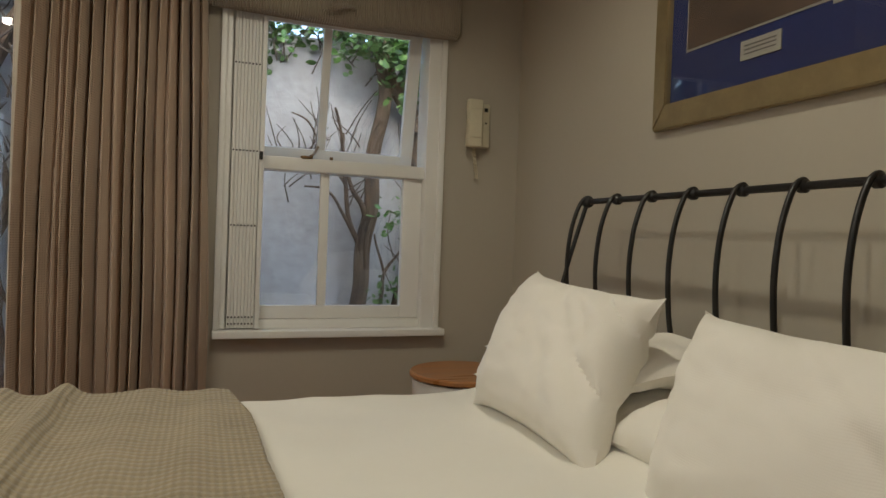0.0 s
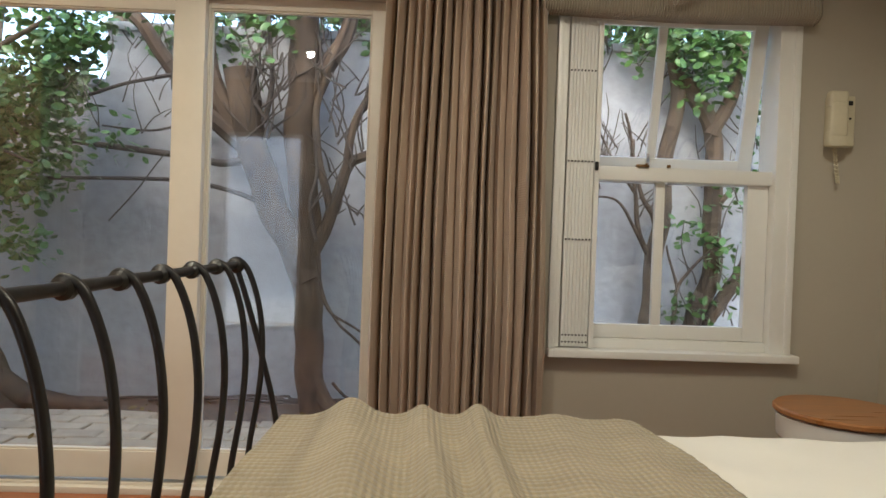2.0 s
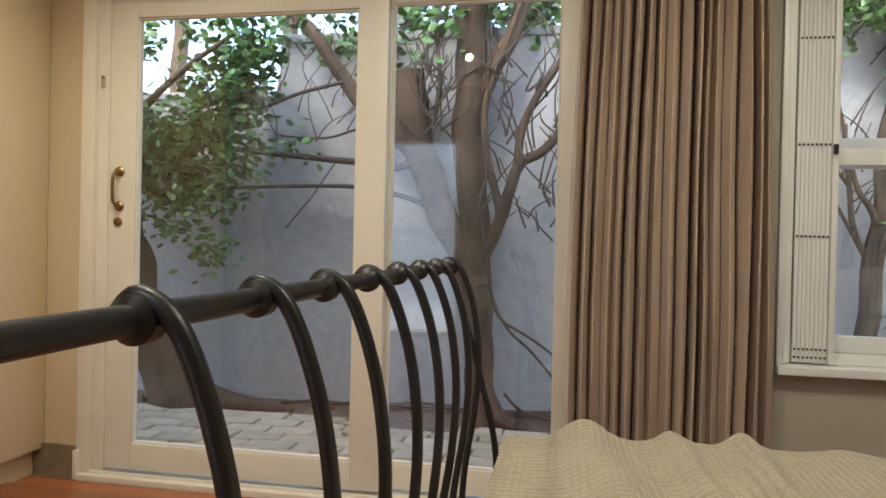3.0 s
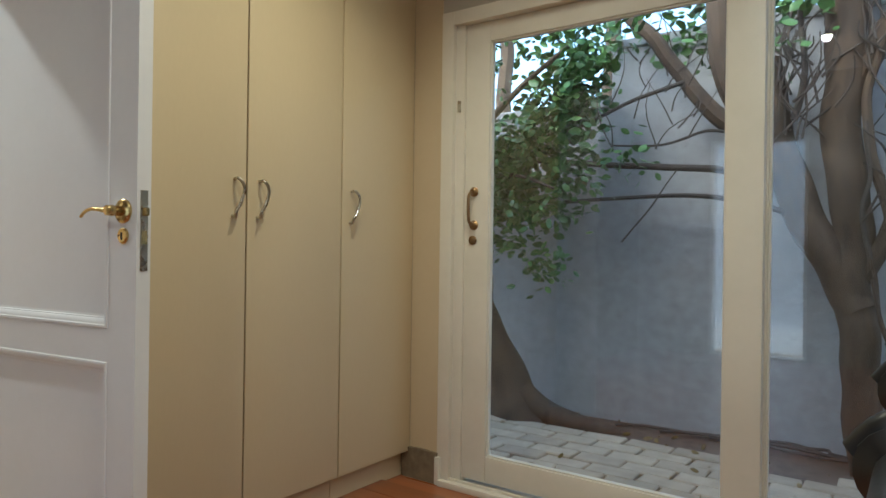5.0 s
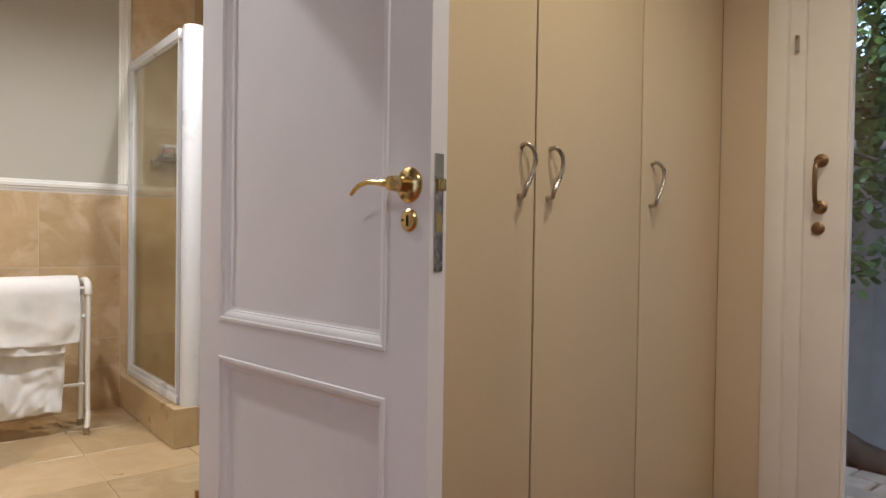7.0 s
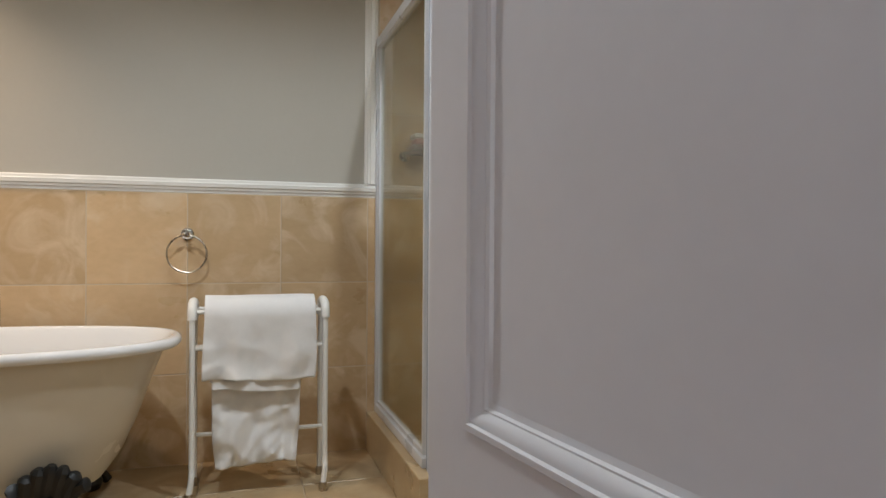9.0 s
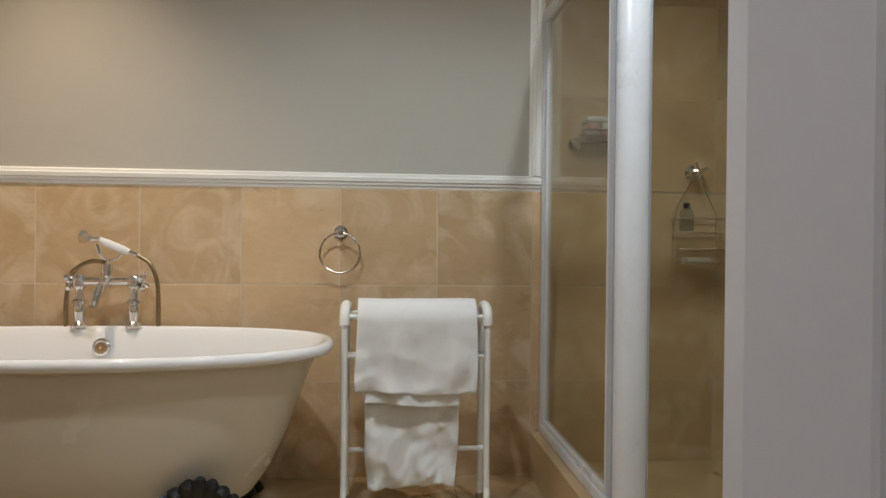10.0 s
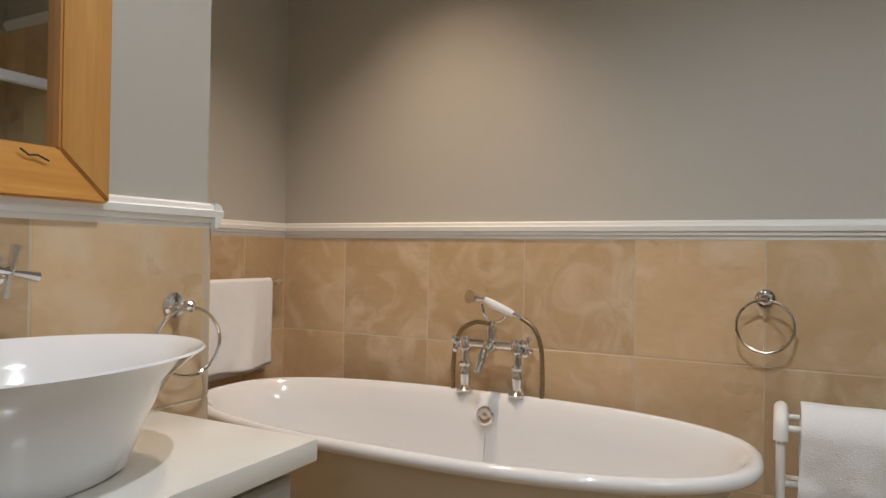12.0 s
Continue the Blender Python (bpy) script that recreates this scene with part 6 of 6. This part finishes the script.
part("crown", crown([((-2.5, 5.2, 2.75), (0.9, 0.3, 0.25)), ((-2.66, 5.15, 2.32), (0.16, 0.1, 0.24)), ((-2.45, 5.15, 2.35), (0.08, 0.08, 0.16)), ((-3.3, 5.05, 2.5), (0.3, 0.2, 0.14))], 520, 0.085, 11), M["leaf"], t1, kind="stuff")

# the leaning tree at the side, with the leafy branches before the wall
t2 = tree((-4.3, 5.3, G), "leaning garden tree with spreading roots and leafy branches")
bm = B()
limb(bm, [(-4.12, 5.2, G - 0.08), (-4.33, 5.2, 0.12), (-4.50, 5.2, 0.45), (-4.60, 5.2, 0.81), (-4.75, 5.2, 1.4), (-4.9, 5.2, 2.5)], 0.19, 0.11, 14, 6, 0.05)
limb(bm, [(-4.32, 5.2, 0.10), (-4.08, 5.2, -0.02), (-3.82, 5.22, -0.08), (-3.45, 5.28, -0.13)], 0.15, 0.03, 12, 6, 0.04)
part("trunk", bm, M["bark"], t2)
part("limb", limb(B(), [(-4.75, 5.2, 1.45), (-4.45, 5.0, 1.75), (-4.1, 4.9, 2.0), (-3.7, 4.9, 2.25)], 0.035, 0.012), M["bark"], t2)
part("limb", limb(B(), [(-4.7, 5.2, 1.2), (-4.4, 5.0, 1.45), (-4.1, 4.9, 1.5), (-3.8, 4.9, 1.4)], 0.022, 0.008), M["twig"], t2)
part("crown", crown([((-4.30, 5.05, 1.62), (0.34, 0.2, 0.26)), ((-3.88, 5.05, 1.85), (0.25, 0.2, 0.24)), ((-3.72, 5.05, 2.15), (0.22, 0.18, 0.20)), ((-3.95, 5.05, 2.44), (0.30, 0.2, 0.06)),
                     ((-4.15, 5.05, 1.36), (0.36, 0.16, 0.2)), ((-3.80, 5.05, 1.45), (0.16, 0.1, 0.22)), ((-3.94, 5.05, 1.00), (0.10, 0.08, 0.18)), ((-4.22, 5.05, 1.12), (0.18, 0.1, 0.08)), ((-3.45, 5.05, 1.60), (0.18, 0.06, 0.08)), ((-4.48, 5.05, 2.30), (0.16, 0.12, 0.12)), ((-4.8, 5.1, 1.7), (0.2, 0.2, 0.45))], 5200, 0.07, 12), M["leaf"], t2, kind="stuff")

# slim trees seen through the window
YW = 5.4
t3 = tree((0.03, YW, G), "slim forked garden tree with dark stems before the wall")
for k, (pts, r0, r1) in enumerate((
        ([(0.0, YW, G), (0.03, YW, 0.54), (0.04, YW, 0.97), (0.09, YW, 1.19), (0.11, YW, 1.46), (0.12, YW, 1.71), (0.18, YW, 2.03), (0.14, YW, 2.31), (0.10, YW, 2.53), (0.05, YW, 3.0)], 0.062, 0.045),
        ([(0.04, YW, 0.90), (-0.06, 5.38, 1.12), (-0.10, 5.36, 1.44), (-0.13, 5.36, 1.75)], 0.022, 0.010),
        ([(0.08, YW, 1.03), (0.02, 5.37, 1.24), (-0.08, 5.35, 1.42), (-0.19, 5.35, 1.92)], 0.026, 0.009),
        ([(-0.02, YW, 1.02), (-0.12, 5.37, 1.18), (-0.23, 5.35, 1.34), (-0.39, 5.35, 1.36)], 0.014, 0.006),
        ([(-0.10, 5.37, 1.40), (-0.26, 5.35, 1.60), (-0.36, 5.35, 1.80), (-0.5, 5.35, 1.86)], 0.011, 0.005),
        ([(0.14, 5.33, G), (0.17, 5.33, 0.56), (0.19, 5.33, 0.76), (0.28, 5.33, 0.88), (0.42, 5.33, 1.03)], 0.017, 0.008),
        ([(0.19, 5.33, 0.76), (0.15, 5.33, 0.93), (0.12, 5.33, 1.05)], 0.011, 0.006))):
    part("limb", limb(B(), pts, r0, r1, 9, 5, 0.02, k + 40), M["bark"], t3)
part("twigs", twig_set(((-0.55, 0.05), (5.3, 5.42), (1.2, 1.75)), 34, 0.006), M["twig"], t3, "thin bare twigs", kind="stuff")
part("crown", crown([((0.18, 5.3, 2.42), (0.36, 0.18, 0.16)), ((-0.15, 5.3, 2.55), (0.25, 0.15, 0.08)), ((0.30, 5.3, 2.15), (0.16, 0.1, 0.16))], 620, 0.075, 13), M["leaf"], t3, kind="stuff")
t4 = tree((0.34, YW, G), "leafy garden tree with a bent dark trunk before the wall")
for k, (pts, r0, r1) in enumerate((
        ([(0.27, YW, G), (0.34, YW, 0.52), (0.45, YW, 0.85), (0.44, YW, 1.41), (0.42, YW, 1.84), (0.27, YW, 2.07), (0.14, YW, 2.33), (0.10, YW, 2.55), (0.05, YW, 3.0)], 0.070, 0.045),
        ([(0.42, 5.38, 1.80), (0.52, 5.36, 2.1), (0.55, 5.34, 2.5), (0.6, 5.3, 2.9)], 0.05, 0.035),
        ([(0.36, YW, 0.45), (0.57, 5.32, 0.82), (0.72, 5.3, 1.13), (0.80, 5.3, 1.65), (0.78, 5.3, 2.13), (0.75, 5.3, 2.7)], 0.048, 0.035),
        ([(0.44, 5.38, 1.30), (0.55, 5.33, 1.45), (0.66, 5.3, 1.75)], 0.022, 0.010))):
    part("limb", limb(B(), pts, r0, r1, 9, 5, 0.025, k + 60), M["bark"], t4)
part("twigs", twig_set(((0.22, 0.75), (5.25, 5.35), (0.5, 1.8)), 26, 0.006), M["twig"], t4, "thin leafy twigs", kind="stuff")
part("crown", crown([((0.55, 5.25, 2.25), (0.22, 0.15, 0.22)), ((0.50, 5.28, 0.95), (0.12, 0.08, 0.28)), ((0.27, 5.28, 1.26), (0.12, 0.06, 0.14)), ((0.24, 5.28, 0.62), (0.10, 0.05, 0.12)), ((0.60, 5.25, 1.45), (0.12, 0.08, 0.2)), ((0.72, 5.2, 1.9), (0.12, 0.1, 0.3))], 560, 0.065, 14), M["leaf"], t4, kind="stuff")

# loose things on the soil
rl = random.Random(9)
bm = B()
for k in range(240):
    leaf_into(bm, Vector((rl.uniform(-4.8, 0.6), rl.uniform(NW + NT + 0.1, 5.55), G + rl.uniform(0.01, 0.035))), rl.uniform(0.03, 0.06), rl)
part("leaf_litter", bm, M["litter"], None, "scattered dry yellow-brown fallen leaves", category="fallen leaves", kind="stuff")
for k in range(4):
    bm = B()
    y = 5.40 + 0.03 * k
    limb(bm, [(-3.6 + 0.3 * k, y, G + 0.02), (-3.0 + 0.2 * k, y + 0.03, G + 0.04), (-2.3, y - 0.02, G + 0.03), (-1.6, y, G + 0.05)], 0.012, 0.008, 6, 5, 0.06, k)
    part("hose", bm, M["twig"], None, "thin dark garden hose along the wall foot", category="hose", group="garden hoses")
vine = thing("vine", (-1.9, 5.2, G), "thin tan vine stems looping beside the tree", "vine")
for k, pts in enumerate(([(-2.19, 5.22, 0.95), (-2.15, 5.2, 0.70), (-2.08, 5.2, 0.55), (-1.94, 5.2, 0.46), (-1.74, 5.2, 0.33)], [(-2.18, 5.22, 0.9), (-2.13, 5.2, 0.66), (-2.04, 5.2, 0.48), (-1.90, 5.2, 0.36), (-1.7, 5.2, 0.14)], [(-2.05, 5.2, 0.10), (-1.95, 5.2, 0.0), (-1.75, 5.2, -0.05), (-1.5, 5.2, -0.08)])):
    part("stem", limb(B(), pts, 0.011, 0.008, 6, seed=k), M["bark"], vine)

# trees beyond the wall close the view
far = thing("far_trees", (-2.5, 7.5, G), "dense trees beyond the garden wall", "trees", kind="stuff")
bm = B()
for k in range(12):
    x = -8 + k * 1.1
    limb(bm, [(x, 7.2, G), (x + 0.1, 7.2, 1.5), (x + 0.4, 7.1, 3.0), (x + 0.2, 7.2, 5.5)], 0.12, 0.05, 7, 4, 0.1, k)
part("trunks", bm, M["bark"], far, kind="stuff")
part("crowns", crown([((-2.6 + k * 1.15, 6.9, 3.1 + 0.15 * math.sin(k * 2.3)), (0.95, 0.5, 0.8)) for k in range(7)], 8000, 0.12, 21, False), M["darkleaf"], far, kind="stuff")

climber = thing("climber", (-2.0, GW - 0.1, 2.0), "leafy climber hanging over the top of the garden wall", "climbing plant")
part("leaves", crown([((-4.6 + 0.55 * k, GW - 0.04, (2.22 if k < 2 else 2.46) + 0.10 * math.sin(k * 1.7)), (0.40, 0.14, 0.15 + 0.06 * math.sin(k * 2.9))) for k in range(2, 11)], 1600, 0.07, 31), M["leaf"], climber, kind="stuff")
part("stems", twig_set(((-3.6, 0.9), (GW - 0.10, GW - 0.03), (2.05, 2.45)), 80, 0.006), M["twig"], climber, kind="stuff")

# floor boards of the bedroom
for j in range(34):
    y0 = SOUTH + 0.004 + j * 0.1325
    if y0 + 0.13 > NW - 0.02:
        break
    for x0, x1 in ((PX1 + 0.01, -2.9 + 0.4 * (j % 3)), (-2.9 + 0.4 * (j % 3), -1.0 - 0.3 * (j % 2)), (-1.0 - 0.3 * (j % 2), EAST - 0.005)):
        piece(floor, ((x0 + x1) / 2, y0 + 0.066, -0.006), (x1 - x0 - 0.002, 0.130, 0.012), "floor_board", M["floor"], 0.001)
